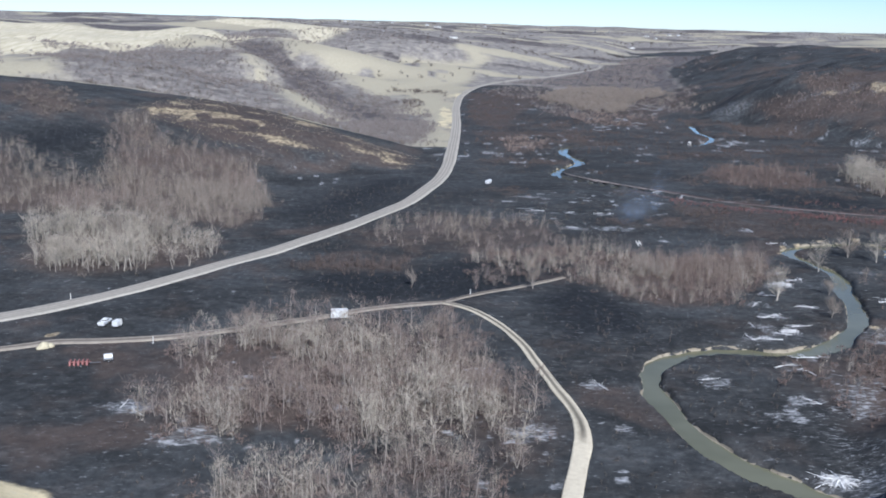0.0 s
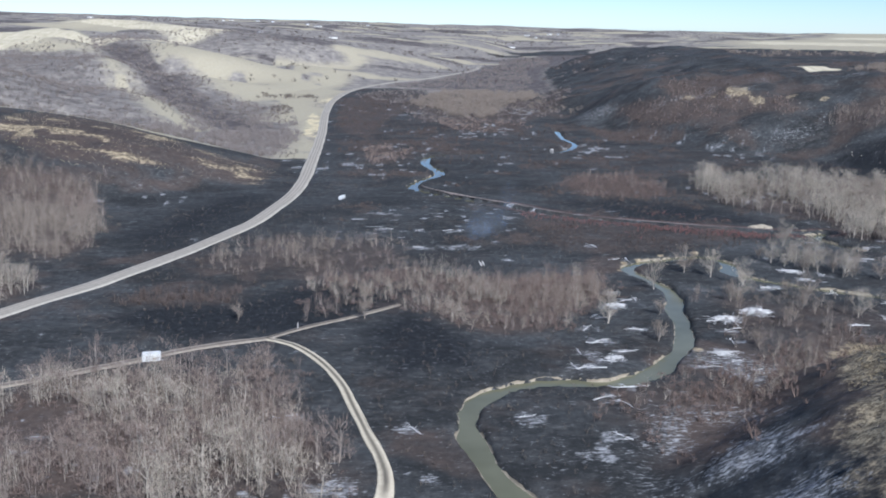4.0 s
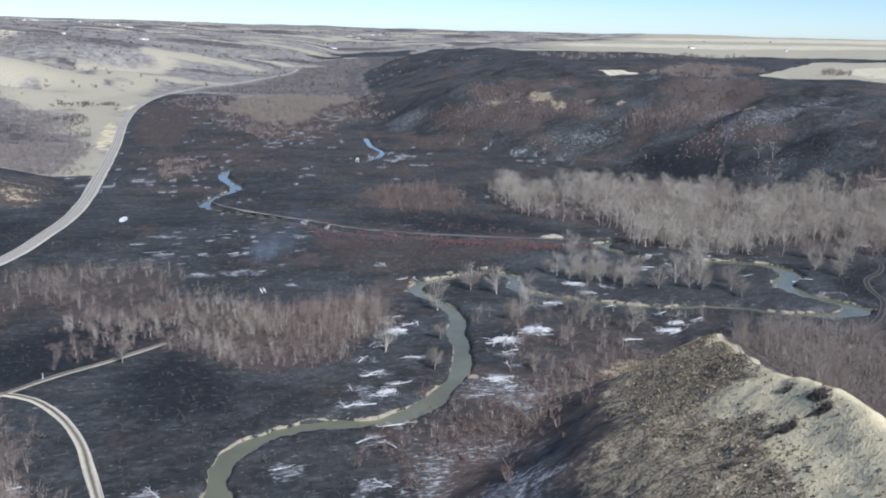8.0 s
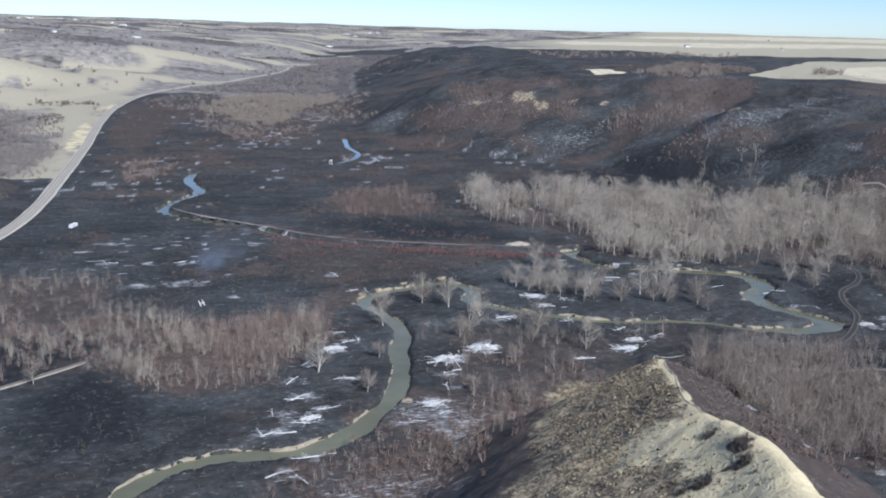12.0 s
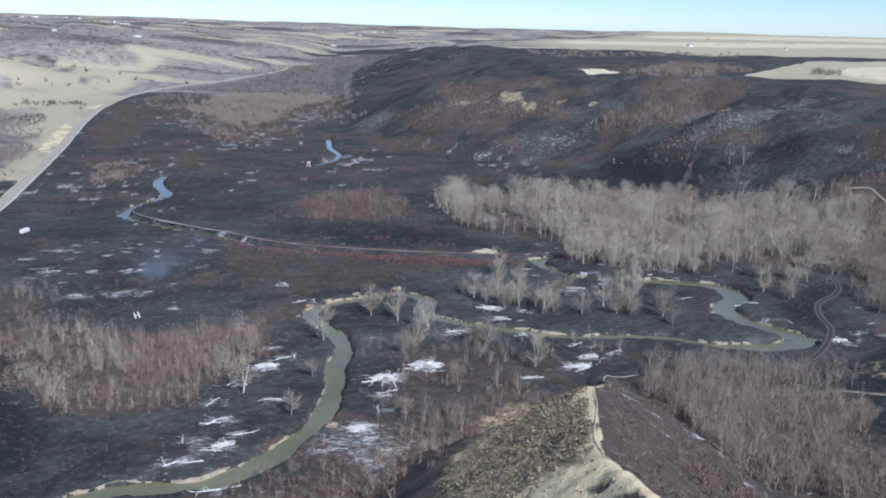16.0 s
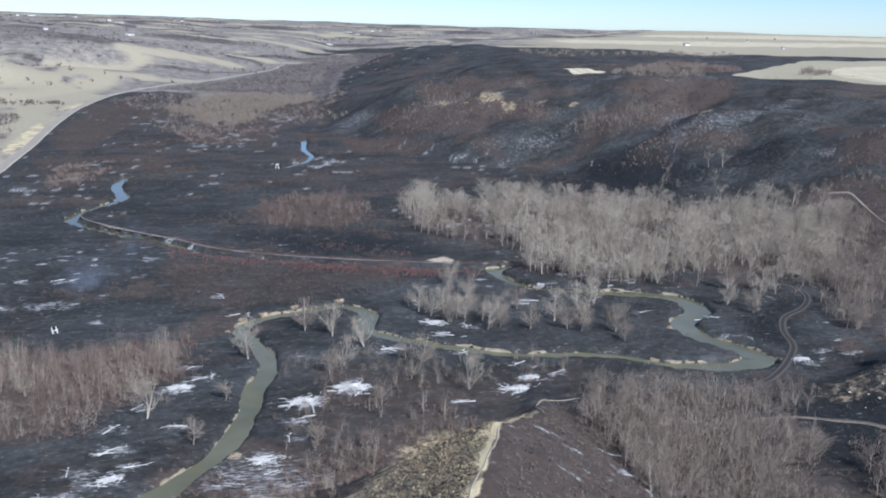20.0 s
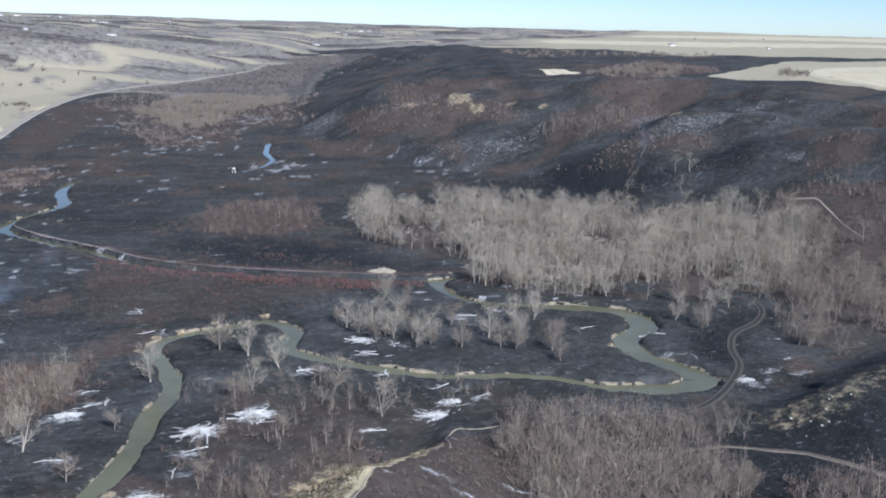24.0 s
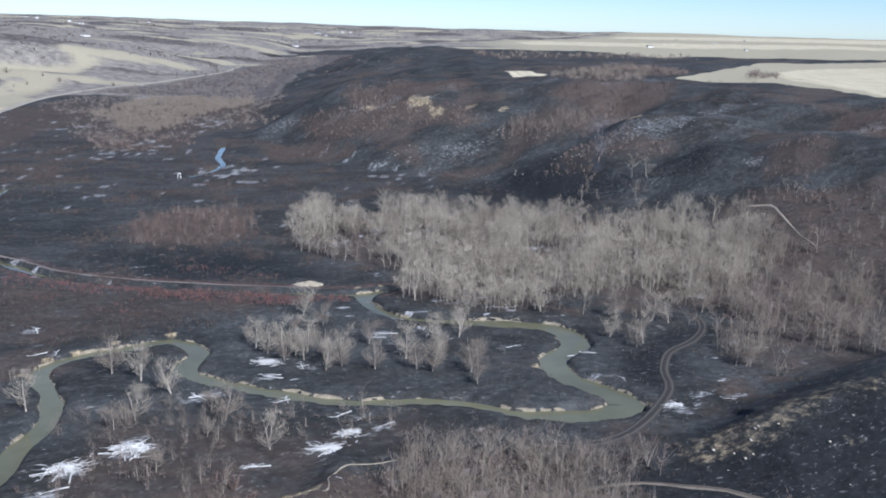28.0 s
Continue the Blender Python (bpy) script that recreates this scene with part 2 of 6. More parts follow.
grove("bank willows", [(118, 468), (142, 452), (175, 437), (212, 425), (236, 417), (234, 409), (205, 412), (170, 427), (136, 444), (112, 462)], 0.5, (1.0, 1.9), "red", 0.3)
grove("rust thicket", [(153, 560), (181, 597), (216, 592), (214, 522), (190, 502), (156, 515)], 0.055, (4, 7), "rust", 0.9)
grove("big wood", [(232, 553), (228, 492), (242, 466), (262, 452), (258, 408), (268, 386), (290, 382), (318, 400), (335, 394), (340, 384), (369, 378), (388, 392),
                   (436, 450), (445, 470), (425, 515), (400, 530), (352, 553), (302, 566), (250, 575)], 0.060, (9, 13), "pale", 0.7)
grove("east wood", [(442, 477), (450, 440), (455, 396), (410, 330), (374, 298), (350, 308), (338, 318), (338, 335), (367, 360), (364, 380), (390, 427)], 0.048, (7, 12), "grey", 0.5)
grove("south wood", [(215, 264), (224, 284), (245, 283), (268, 274), (281, 263), (286, 248), (293, 232), (292, 212), (272, 200), (246, 192), (218, 200), (210, 224), (212, 246)], 0.15, (6, 10), "grey", 0.7)
grove("creek brush", [(146, 326), (180, 326), (228, 309), (232, 290), (212, 288), (195, 270), (175, 262), (155, 246), (138, 240), (140, 278), (152, 300)], 0.030, (3.5, 7), "grey", 0.5)
grove("ridge foot brush", [(86, 222), (104, 234), (128, 246), (150, 262), (156, 240), (128, 214), (96, 200)], 0.095, (2.5, 5), "brown", 0.6)
grove("north grove", [(105, 1085), (130, 1180), (165, 1290), (285, 1270), (275, 1195), (215, 1080), (172, 940), (140, 945), (127, 1050)], 0.045, (4, 7.5), "grey", 0.9)
grove("north brush", [(43, 1190), (74, 1300), (165, 1350), (300, 1340), (320, 1200), (262, 1010), (200, 900), (100, 900), (88, 1088)], 0.020, (2, 4), "dusky", 0.6)
grove("far valley wood", [(80, 1370), (190, 1560), (330, 1900), (420, 2300), (560, 2500), (520, 2200), (390, 1850), (330, 1500), (290, 1330)], 0.016, (3, 6), "dusky", 0.6)
grove("north brush", [(112, 940), (207, 935), (194, 830), (127, 820)], 0.035, (2, 4), "brown", 0.6)
grove("north brush", [(36, 680), (50, 726), (78, 700), (60, 640), (46, 631)], 0.03, (3, 5), "brown", 0.7)
grove("slope grove", [(404, 712), (425, 734), (458, 734), (470, 708), (455, 680), (424, 678), (408, 694)], 0.14, (4, 6.5), "grey", 0.7)
grove("slope trees", [(284, 895), (321, 842), (351, 807), (341, 773), (311, 784), (286, 837)], 0.052, (1.6, 3.8), "brown", 0.8)
grove("slope trees", [(440, 632), (476, 596), (468, 580), (432, 612)], 0.060, (1.6, 3.8), "brown", 0.8)
grove("slope trees", [(499, 535), (520, 508), (495, 480), (470, 500)], 0.060, (1.6, 3.8), "brown", 0.8)
grove("slope trees", [(248, 872), (298, 812), (302, 773), (246, 775)], 0.042, (1.6, 3.8), "scorched", 0.8)
grove("rim trees", [(500, 850), (620, 985), (640, 930), (560, 800), (485, 776)], 0.012, (5, 8), "grey", 0.6)
GULLY_BRUSH = [
    [(-470, 1110), (-540, 1345), (-387, 1338), (-312, 1357), (-231, 1116), (-137, 852), (-95, 778), (-130, 700), (-205, 690), (-330, 815)],
    [(-406, 1745), (-301, 1342), (-202, 1098), (-94, 833), (-66, 790), (-28, 790), (-52, 967), (-72, 1095), (-116, 1151), (-220, 1374), (-330, 1700)],
    [(-411, 1766), (-260, 1915), (-102, 1899), (-76, 1811), (-196, 1737), (-336, 1674)],
    [(-20, 660), (-8, 800), (-60, 830), (-130, 760), (-110, 690), (-70, 665)]]
for _n, _poly in enumerate(GULLY_BRUSH):
    grove("gully brush", _poly, (0.017, 0.015, 0.011, 0.045)[_n], (3, 6), "dusky", 0.9)
grove("roadside thicket", [(22, 820), (20, 1000), (32, 1180), (80, 1250), (110, 1080), (70, 900), (50, 760)], 0.024, (1.5, 3.6), "scorched", 0.6)
grove("verge brush", [(-86, 1008), (-62, 1060), (-26, 1003), (-14, 890), (-16, 700), (-34, 660), (-60, 720), (-50, 850)], 0.022, (2, 4.5), "dusky", 0.5)
grove("verge brush", [(-40, 960), (-26, 1003), (-12, 890), (-14, 720), (-26, 720), (-30, 850)], 0.014, (1.5, 3.5), "scorched", 0.4)
grove("verge brush", [(-70, 1190), (-10, 1195), (0, 1160), (-60, 1150)], 0.02, (3, 5), "scorched", 0.5)
grove("verge brush", [(-60, 1000), (-40, 1060), (-20, 1040), (-30, 960)], 0.02, (3, 5), "scorched", 0.5)
grove("ridge brush", [(184, 190), (206, 210), (214, 200), (200, 178), (178, 162), (174, 172)], 0.16, (1.6, 3.4), "rust", 0.7)
grove("ridge foot brush", [(90, 192), (104, 232), (128, 246), (152, 268), (182, 290), (198, 294), (184, 268), (158, 238), (128, 206), (104, 182)], 0.055, (1.6, 3.6), "rust", 0.8)
grove("floor brush", [(20, 620), (30, 900), (120, 960), (230, 880), (220, 760), (330, 700), (330, 620), (250, 600), (120, 640)], 0.016, (1.2, 3), "scorched", 0.3)
grove("rim brush", [(546, 915), (600, 985), (654, 1038), (690, 1023), (668, 901), (605, 849), (550, 862)], 0.016, (3, 6), "brown", 0.8)
grove("rim brush", [(606, 1259), (640, 1500), (703, 1479), (907, 1305), (833, 1166), (760, 1230)], 0.003, (4, 8), "grey", 0.5)
grove("field edge trees", [(664, 802), (690, 793), (728, 858), (714, 866)], 0.022, (5, 8), "grey", 0.4)
grove("slope trees", [(330, 898), (362, 833), (393, 778), (402, 744), (385, 738), (340, 796), (320, 850)], 0.057, (1.6, 3.8), "brown", 0.8)
grove("slope trees", [(440, 690), (480, 720), (500, 690), (470, 650), (445, 660)], 0.060, (1.6, 3.8), "brown", 0.8)
grove("east brush", [(436, 500), (470, 490), (500, 443), (462, 391), (400, 330), (386, 362), (432, 443)], 0.045, (3, 6.5), "brown", 0.7)
grove("slope trees", [(330, 860), (370, 900), (430, 860), (420, 820), (370, 815)], 0.047, (1.6, 3.8), "scorched", 0.8)
grove("slope trees", [(455, 760), (520, 800), (560, 740), (520, 690), (470, 700)], 0.036, (1.6, 3.8), "scorched", 0.8)
grove("slope trees", [(395, 620), (430, 650), (450, 640), (420, 590)], 0.060, (1.6, 3.8), "brown", 0.8)
grove("slope trees", [(540, 560), (600, 600), (640, 560), (600, 500), (550, 510)], 0.036, (1.6, 3.8), "scorched", 0.8)

STUBBLE = [(-190, 560), (-165, 645), (-97, 645), (-60, 615), (-16, 602), (-22, 554), (-68, 566), (-123, 538)]
CREEK_ISLE = [(140, 330), (150, 385), (240, 420), (300, 378), (350, 350), (305, 288), (215, 300)]
ROAD_VERGE = [(-95, 1000), (-62, 1080), (-20, 1010), (-14, 890), (-14, 700), (-34, 660), (-70, 720), (-60, 850)]
FAR_WOOD = [(90, 1400), (190, 1560), (300, 1900), (420, 2300), (640, 2900), (900, 2900), (720, 2350), (600, 1950), (520, 1600), (470, 1380), (360, 1200), (290, 1230)]
SOOTY = [
    [(-205, 455), (-190, 480), (-178, 520), (-200, 530), (-222, 500), (-228, 478)],
    [(-160, 560), (-130, 545), (-100, 560), (-95, 600), (-130, 625), (-165, 610)],
    [(272, 268), (300, 262), (335, 258), (380, 254), (450, 246), (520, 200), (480, 120), (330, 120), (290, 190), (262, 225), (258, 255)],
    [(-52, 300), (-40, 318), (-14, 318), (8, 340), (40, 345), (52, 322), (28, 305), (8, 286), (-20, 280)],
    [(30, 285), (44, 310), (62, 280), (58, 255), (36, 250)],
    [(300, 312), (306, 336), (330, 350), (346, 352), (330, 338), (318, 318), (308, 306)],
    [(455, 535), (450, 560), (470, 575), (490, 560), (488, 530)],
    [(330, 560), (345, 640), (400, 660), (440, 600), (430, 560), (380, 545)],
    [(160, 460), (150, 500), (200, 490), (225, 470), (235, 440), (200, 446)],
    [(-70, 420), (-40, 520), (-20, 520), (-25, 460), (-50, 400)],
]
PALE_FIELDS = [
    [(-637, 1371), (-500, 1900), (-380, 1700), (-420, 1343), (-440, 1100), (-436, 934)],
    [(701, 800), (760, 900), (850, 985), (1100, 1000), (1200, 900), (690, 600), (672, 640)],
    [(498, 985), (508, 950), (530, 905), (490, 918)],
]
TAN_FIELD = [(606, 828), (760, 985), (888, 1115), (1010, 1125), (1400, 1160), (1300, 1000), (1010, 900), (700, 560), (665, 640), (658, 780)]
ASH_SPOTS = []      # x, y, size


def ashes(spots):
    ASH_SPOTS.extend(spots)


ashes([(57, 396, 4), (73, 396, 6), (43, 434, 3), (60, 431, 3), (75, 429, 3), (129, 396, 2), (137, 373, 2), (118, 326, 2.5), (122, 318, 2.5), (115, 310, 3),
       (105, 299, 2.5), (100, 286, 3), (101, 275, 3.5), (94, 265, 2.5), (99, 259, 3.5), (105, 266, 2), (88, 253, 1.8), (93, 253, 2), (148, 292, 2.5), (144, 283, 2.5)])
ashes([(162, 304, 3.5), (144, 272, 1.8), (134, 264, 2.5), (136, 255, 2.5), (124, 251, 2.5), (115, 286, 2.5), (199, 324, 1.8), (214, 299, 2.5), (217, 309, 2), (222, 300, 2),
       (199, 342, 2), (237, 368, 4), (187, 285, 1.8), (275, 350, 2), (291, 322, 2.5), (298, 319, 2.5), (296, 341, 2), (318, 325, 2.5), (325, 298, 2), (308, 293, 3), (370, 390, 3), (319, 339, 2)])
ashes([(13, 269, 1.5), (91, 228, 2), (78, 168, 4), (9, 223, 2.5), (18, 187, 5), (-69, 196, 4), (-53, 182, 5), (38, 215, 3), (6, 214, 3), (40, 190, 2.5), (68, 219, 3),
       (80, 200, 5), (86, 208, 3), (114, 176, 3), (106, 178, 3.5), (100, 178, 2.5), (91, 232, 2), (99, 236, 2)])
ashes([(162, 300, 3.5), (148, 294, 3.5), (178, 328, 1.8), (183, 331, 2), (207, 291, 3), (316, 302, 2.5), (302, 296, 2.5), (306, 291, 2), (240, 371, 3), (200, 354, 2.5), (212, 346, 2), (200, 340, 1.5)])
ashes([(430, 585, 6), (360, 790, 4), (405, 722, 4), (480, 524, 5), (465, 619, 3), (560, 638, 6), (530, 632, 5), (315, 721, 5)])
CLAY_SPOTS = [(-106, 244, 2.5), (128, 266, 2.5), (132, 358, 3), (137, 369, 3), (145, 375, 3), (156, 381, 2), (173, 386, 2), (297, 300, 3.2), (278, 331, 3), (288, 372, 2),
              (252, 429, 2.2), (243, 427, 2.2),  (296, 356, 2), (63, 548, 3), (70, 560, 2.5), (90, 606, 3)]
OUTCROPS = [(366, 806, 13), (376, 780, 10), (352, 812, 9), (400, 770, 9), (338, 835, 7), (420, 750, 7), (470, 640, 6)]     # crumbling slope faces
DARK_TUFTS = [(138.3, 139.8, 1.9), (136.5, 140.8, 1.3), (146.2, 142.5, 1.9), (143.4, 137.5, 1.7), (145, 139.8, 1.7), (147, 151.5, 1.0), (126.8, 137.5, 1.3), (131, 139, 1.1)]      # black bushes on the pale crest
OPEN_GRASS = [
    [(-637, 1371), (-500, 1900), (-380, 1700), (-420, 1343), (-440, 1100), (-436, 934)],
    [(-436, 950), (-378, 930), (-345, 806), (-290, 640), (-400, 640), (-500, 800)],
    [(-227, 1421), (-149, 1672), (60, 1762), (35, 1400), (10, 1290), (-71, 1195), (-140, 1340)],
    [(-204, 915), (-156, 846), (-90, 772), (-72, 776), (-140, 868), (-190, 945)],
    [(-70, 1066), (-8, 1185), (2, 880), (-12, 900), (-30, 960)],
    [(-105, 1173), (-57, 1240), (20, 1300), (30, 1230), (0, 1130), (-60, 1110)],
]

# ---- materials ----
def shader(name, rough=0.9, bump=0.0, spec=0.2):
    mat = bpy.data.materials.new(name)
    mat.use_nodes = True
    nt = mat.node_tree
    bsdf = nt.nodes["Principled BSDF"]
    bsdf.inputs["Roughness"].default_value = rough
    bsdf.inputs["Specular IOR Level"].default_value = spec
    return mat, nt, bsdf


def node(nt, kind, **inputs):
    n = nt.nodes.new(kind)
    for key, v in inputs.items():
        n.inputs[key.replace("_", " ")].default_value = v
    return n


def noise_tex(nt, size, detail=4.0, rough=0.6, coords="Object", stretch=None):
    """Noise with features of that many metres."""
    co = nt.nodes.new("ShaderNodeTexCoord")
    n = node(nt, "ShaderNodeTexNoise", Scale=1.0 / size, Detail=detail, Roughness=rough)
    link = co.outputs[coords]
    if stretch:
        m = nt.nodes.new("ShaderNodeMapping")
        m.inputs["Scale"].default_value = stretch
        nt.links.new(link, m.inputs[0])
        link = m.outputs[0]
    nt.links.new(link, n.inputs["Vector"])
    return n.outputs[0]


def ramp(nt, fac, stops):
    r = nt.nodes.new("ShaderNodeValToRGB")
    el = r.color_ramp.elements
    while len(el) < len(stops):
        el.new(0.5)
    for e, (p, c) in zip(el, stops):
        e.position, e.color = p, (*c, 1) if len(c) == 3 else c
    nt.links.new(fac, r.inputs[0])
    return r.outputs[0]


def mix(nt, fac, a, b):
    m = nt.nodes.new("ShaderNodeMix")
    m.data_type = "RGBA"
    for sock, v in ((m.inputs[0], fac), (m.inputs[6], a), (m.inputs[7], b)):
        if isinstance(v, (float, int)):
            sock.default_value = v
        elif isinstance(v, tuple):
            sock.default_value = (*v, 1)
        else:
            nt.links.new(v, sock)
    return m.outputs[2]


def maths(nt, op, a, b=0.0, c=0.0):
    m = nt.nodes.new("ShaderNodeMath")
    m.operation = op
    for sock, v in zip(m.inputs, (a, b, c)):
        if isinstance(v, (float, int)):
            sock.default_value = v
        else:
            nt.links.new(v, sock)
    return m.outputs[0]


def attr(nt, name):
    a = nt.nodes.new("ShaderNodeAttribute")
    a.attribute_name = name
    return a.outputs["Fac"]


def bumped(nt, bsdf, height_socket, strength, distance):
    b = node(nt, "ShaderNodeBump", Strength=strength, Distance=distance)
    nt.links.new(height_socket, b.inputs["Height"])
    nt.links.new(b.outputs[0], bsdf.inputs["Normal"])


def cut(nt, mask, noise_socket, soft=0.18):
    """A mask whose edge is broken up by noise."""
    v = maths(nt, "ADD", mask, maths(nt, "MULTIPLY_ADD", noise_socket, 0.9, -0.45))
    r = nt.nodes.new("ShaderNodeMapRange")
    r.interpolation_type = "SMOOTHSTEP"
    r.inputs[1].default_value, r.inputs[2].default_value = 0.5 - soft, 0.5 + soft
    nt.links.new(v, r.inputs[0])
    return r.outputs[0]


def ground_material():
    mat, nt, bsdf = shader("ground", 0.95, spec=0.1)
    big, mid, fine, tiny = noise_tex(nt, 60, 5), noise_tex(nt, 11, 5, 0.65), noise_tex(nt, 2.6, 5, 0.7), noise_tex(nt, 0.6, 3, 0.7)
    patch, blot = noise_tex(nt, 30, 6, 0.66, stretch=(0.7, 1.2, 1)), noise_tex(nt, 17, 5, 0.65)
    char = mix(nt, mid, ramp(nt, fine, [(0.3, (0.0145, 0.015, 0.0155)), (0.72, (0.052, 0.0525, 0.053))]), (0.025, 0.0265, 0.027))
    char = mix(nt, ramp(nt, patch, [(0.43, (0, 0, 0)), (0.64, (0.8, 0.8, 0.8))]), char, ramp(nt, fine, [(0.28, (0.030, 0.0325, 0.034)), (0.75, (0.100, 0.104, 0.107))]))
    char = mix(nt, ramp(nt, blot, [(0.52, (0, 0, 0)), (0.74, (0.5, 0.5, 0.5))]), char, ramp(nt, fine, [(0.28, (0.030, 0.024, 0.021)), (0.75, (0.115, 0.090, 0.076))]))
    char = mix(nt, ramp(nt, tiny, [(0.60, (0, 0, 0)), (0.78, (0.12, 0.12, 0.12))]), char, (0.17, 0.165, 0.155))
    mottle = noise_tex(nt, 7, 6, 0.74, stretch=(0.6, 1.1, 1))
    char = mix(nt, ramp(nt, mottle, [(0.50, (0, 0, 0)), (0.70, (0.55, 0.55, 0.55))]), char, ramp(nt, fine, [(0.3, (0.055, 0.056, 0.057)), (0.72, (0.150, 0.148, 0.143))]))
    char = mix(nt, cut(nt, attr(nt, "soot"), mid, 0.4), char, ramp(nt, fine, [(0.3, (0.012, 0.013, 0.015)), (0.75, (0.030, 0.032, 0.035))]))
    litter = mix(nt, mid, ramp(nt, fine, [(0.3, (0.050, 0.038, 0.033)), (0.7, (0.128, 0.098, 0.084))]), (0.078, 0.060, 0.051))
    clump = noise_tex(nt, 15, 6, 0.72)
    scrub = mix(nt, 0.35, ramp(nt, clump, [(0.36, (0.090, 0.081, 0.077)), (0.50, (0.215, 0.195, 0.178)), (0.66, (0.37, 0.335, 0.28))]), ramp(nt, fine, [(0.3, (0.13, 0.117, 0.108)), (0.7, (0.26, 0.234, 0.212))]))
    grass = mix(nt, ramp(nt, patch, [(0.35, (0.15, 0.15, 0.15)), (0.65, (0.75, 0.75, 0.75))]), ramp(nt, fine, [(0.3, (0.285, 0.252, 0.180)), (0.7, (0.42, 0.375, 0.280))]), (0.355, 0.316, 0.230))
    field = ramp(nt, noise_tex(nt, 5, 3, 0.5, stretch=(1, 0.12, 1)), [(0.35, (0.42, 0.37, 0.26)), (0.65, (0.56, 0.50, 0.37))])
    clay = mix(nt, mid, ramp(nt, fine, [(0.3, (0.43, 0.355, 0.215)), (0.55, (0.66, 0.555, 0.350)), (0.8, (0.76, 0.655, 0.43))]), (0.62, 0.52, 0.325))
    rubble = mix(nt, ramp(nt, maths(nt, "ADD", maths(nt, "MULTIPLY", tiny, 0.5), maths(nt, "MULTIPLY", fine, 0.5)), [(0.42, (0, 0, 0)), (0.60, (1, 1, 1))]), (0.095, 0.075, 0.053), (0.46, 0.375, 0.245))
    red = ramp(nt, fine, [(0.3, (0.06, 0.040, 0.036)), (0.7, (0.14, 0.092, 0.082))])
    ash = ramp(nt, fine, [(0.35, (0.22, 0.22, 0.23)), (0.7, (0.50, 0.50, 0.50))])
    c = grass
    c = mix(nt, cut(nt, attr(nt, "field"), big, 0.06), c, field)
    c = mix(nt, cut(nt, attr(nt, "scrub"), mid, 0.42), c, scrub)
    dusk = ramp(nt, clump, [(0.34, (0.055, 0.048, 0.047)), (0.52, (0.105, 0.092, 0.089)), (0.68, (0.175, 0.155, 0.146))])
    c = mix(nt, cut(nt, attr(nt, "dusk"), mid, 0.35), c, dusk)
    c = mix(nt, cut(nt, attr(nt, "burn"), mid, 0.12), c, char)
    c = mix(nt, cut(nt, attr(nt, "brown"), mid, 0.42), c, litter)
    c = mix(nt, cut(nt, attr(nt, "red"), fine, 0.3), c, red)
    c = mix(nt, cut(nt, attr(nt, "rubble"), fine, 0.2), c, rubble)
    c = mix(nt, cut(nt, attr(nt, "clay"), mid, 0.14), c, clay)
    streak = noise_tex(nt, 1.1, 4, 0.75, stretch=(0.55, 1.2, 1))
    thread = maths(nt, "ABSOLUTE", maths(nt, "SUBTRACT", noise_tex(nt, 3.0, 5, 0.62, stretch=(0.45, 1.3, 1)), 0.5))
    thread = ramp(nt, thread, [(0.015, (1, 1, 1)), (0.085, (0.28, 0.28, 0.28))])
    c = mix(nt, maths(nt, "MULTIPLY", cut(nt, attr(nt, "ash"), maths(nt, "MULTIPLY_ADD", streak, 3.2, -1.1), 0.3), thread), c, ash)
    nt.links.new(c, bsdf.inputs["Base Color"])
    bumped(nt, bsdf, maths(nt, "ADD", fine, maths(nt, "MULTIPLY", tiny, 0.5)), 0.7, 0.6)
    return mat


def gravel_material(name, dark, light, worn, size=1.4):
    mat, nt, bsdf = shader(name, 0.95, spec=0.1)
    a, b = noise_tex(nt, size, 5, 0.7), noise_tex(nt, size * 9, 4)
    rut = attr(nt, "rut")
    c = mix(nt, maths(nt, "MULTIPLY", b, 0.6), ramp(nt, a, [(0.3, dark), (0.7, light)]), light)
    c = mix(nt, maths(nt, "MULTIPLY", rut, 0.95), c, worn)
    nt.links.new(c, bsdf.inputs["Base Color"])
    bumped(nt, bsdf, a, 0.5, 0.15)
    return mat


def water_material():
    mat, nt, bsdf = shader("creek_water", 0.03, spec=0.5)
    c = ramp(nt, noise_tex(nt, 25, 3), [(0.3, (0.105, 0.102, 0.058)), (0.7, (0.160, 0.155, 0.098))])
    nt.links.new(c, bsdf.inputs["Base Color"])
    bumped(nt, bsdf, noise_tex(nt, 1.2, 3), 0.05, 0.05)
    return mat


GROUND, WATER = ground_material(), water_material()
GRAVEL = gravel_material("pale_gravel", (0.26, 0.235, 0.20), (0.44, 0.40, 0.34), (0.20, 0.175, 0.145))
SAND = gravel_material("pale_sand", (0.42, 0.36, 0.27), (0.62, 0.55, 0.42), (0.03, 0.027, 0.025))
DIRT = gravel_material("brown_dirt", (0.16, 0.135, 0.112), (0.36, 0.31, 0.25), (0.06, 0.052, 0.046))
PATH = gravel_material("trodden_clay", (0.26, 0.225, 0.17), (0.40, 0.35, 0.27), (0.2, 0.17, 0.13))
BANK = gravel_material("bank_dirt", (0.13, 0.108, 0.080), (0.34, 0.295, 0.222), (0.06, 0.052, 0.044))
PINK_DIRT = gravel_material("pinkish_dirt", (0.125, 0.104, 0.096), (0.245, 0.206, 0.190), (0.06, 0.05, 0.045))
DUST = gravel_material("ashen_dirt", (0.095, 0.081, 0.068), (0.185, 0.158, 0.132), (0.05, 0.043, 0.037))
SOOT = gravel_material("sooty_dirt", (0.026, 0.025, 0.025), (0.05, 0.047, 0.045), (0.115, 0.103, 0.094))


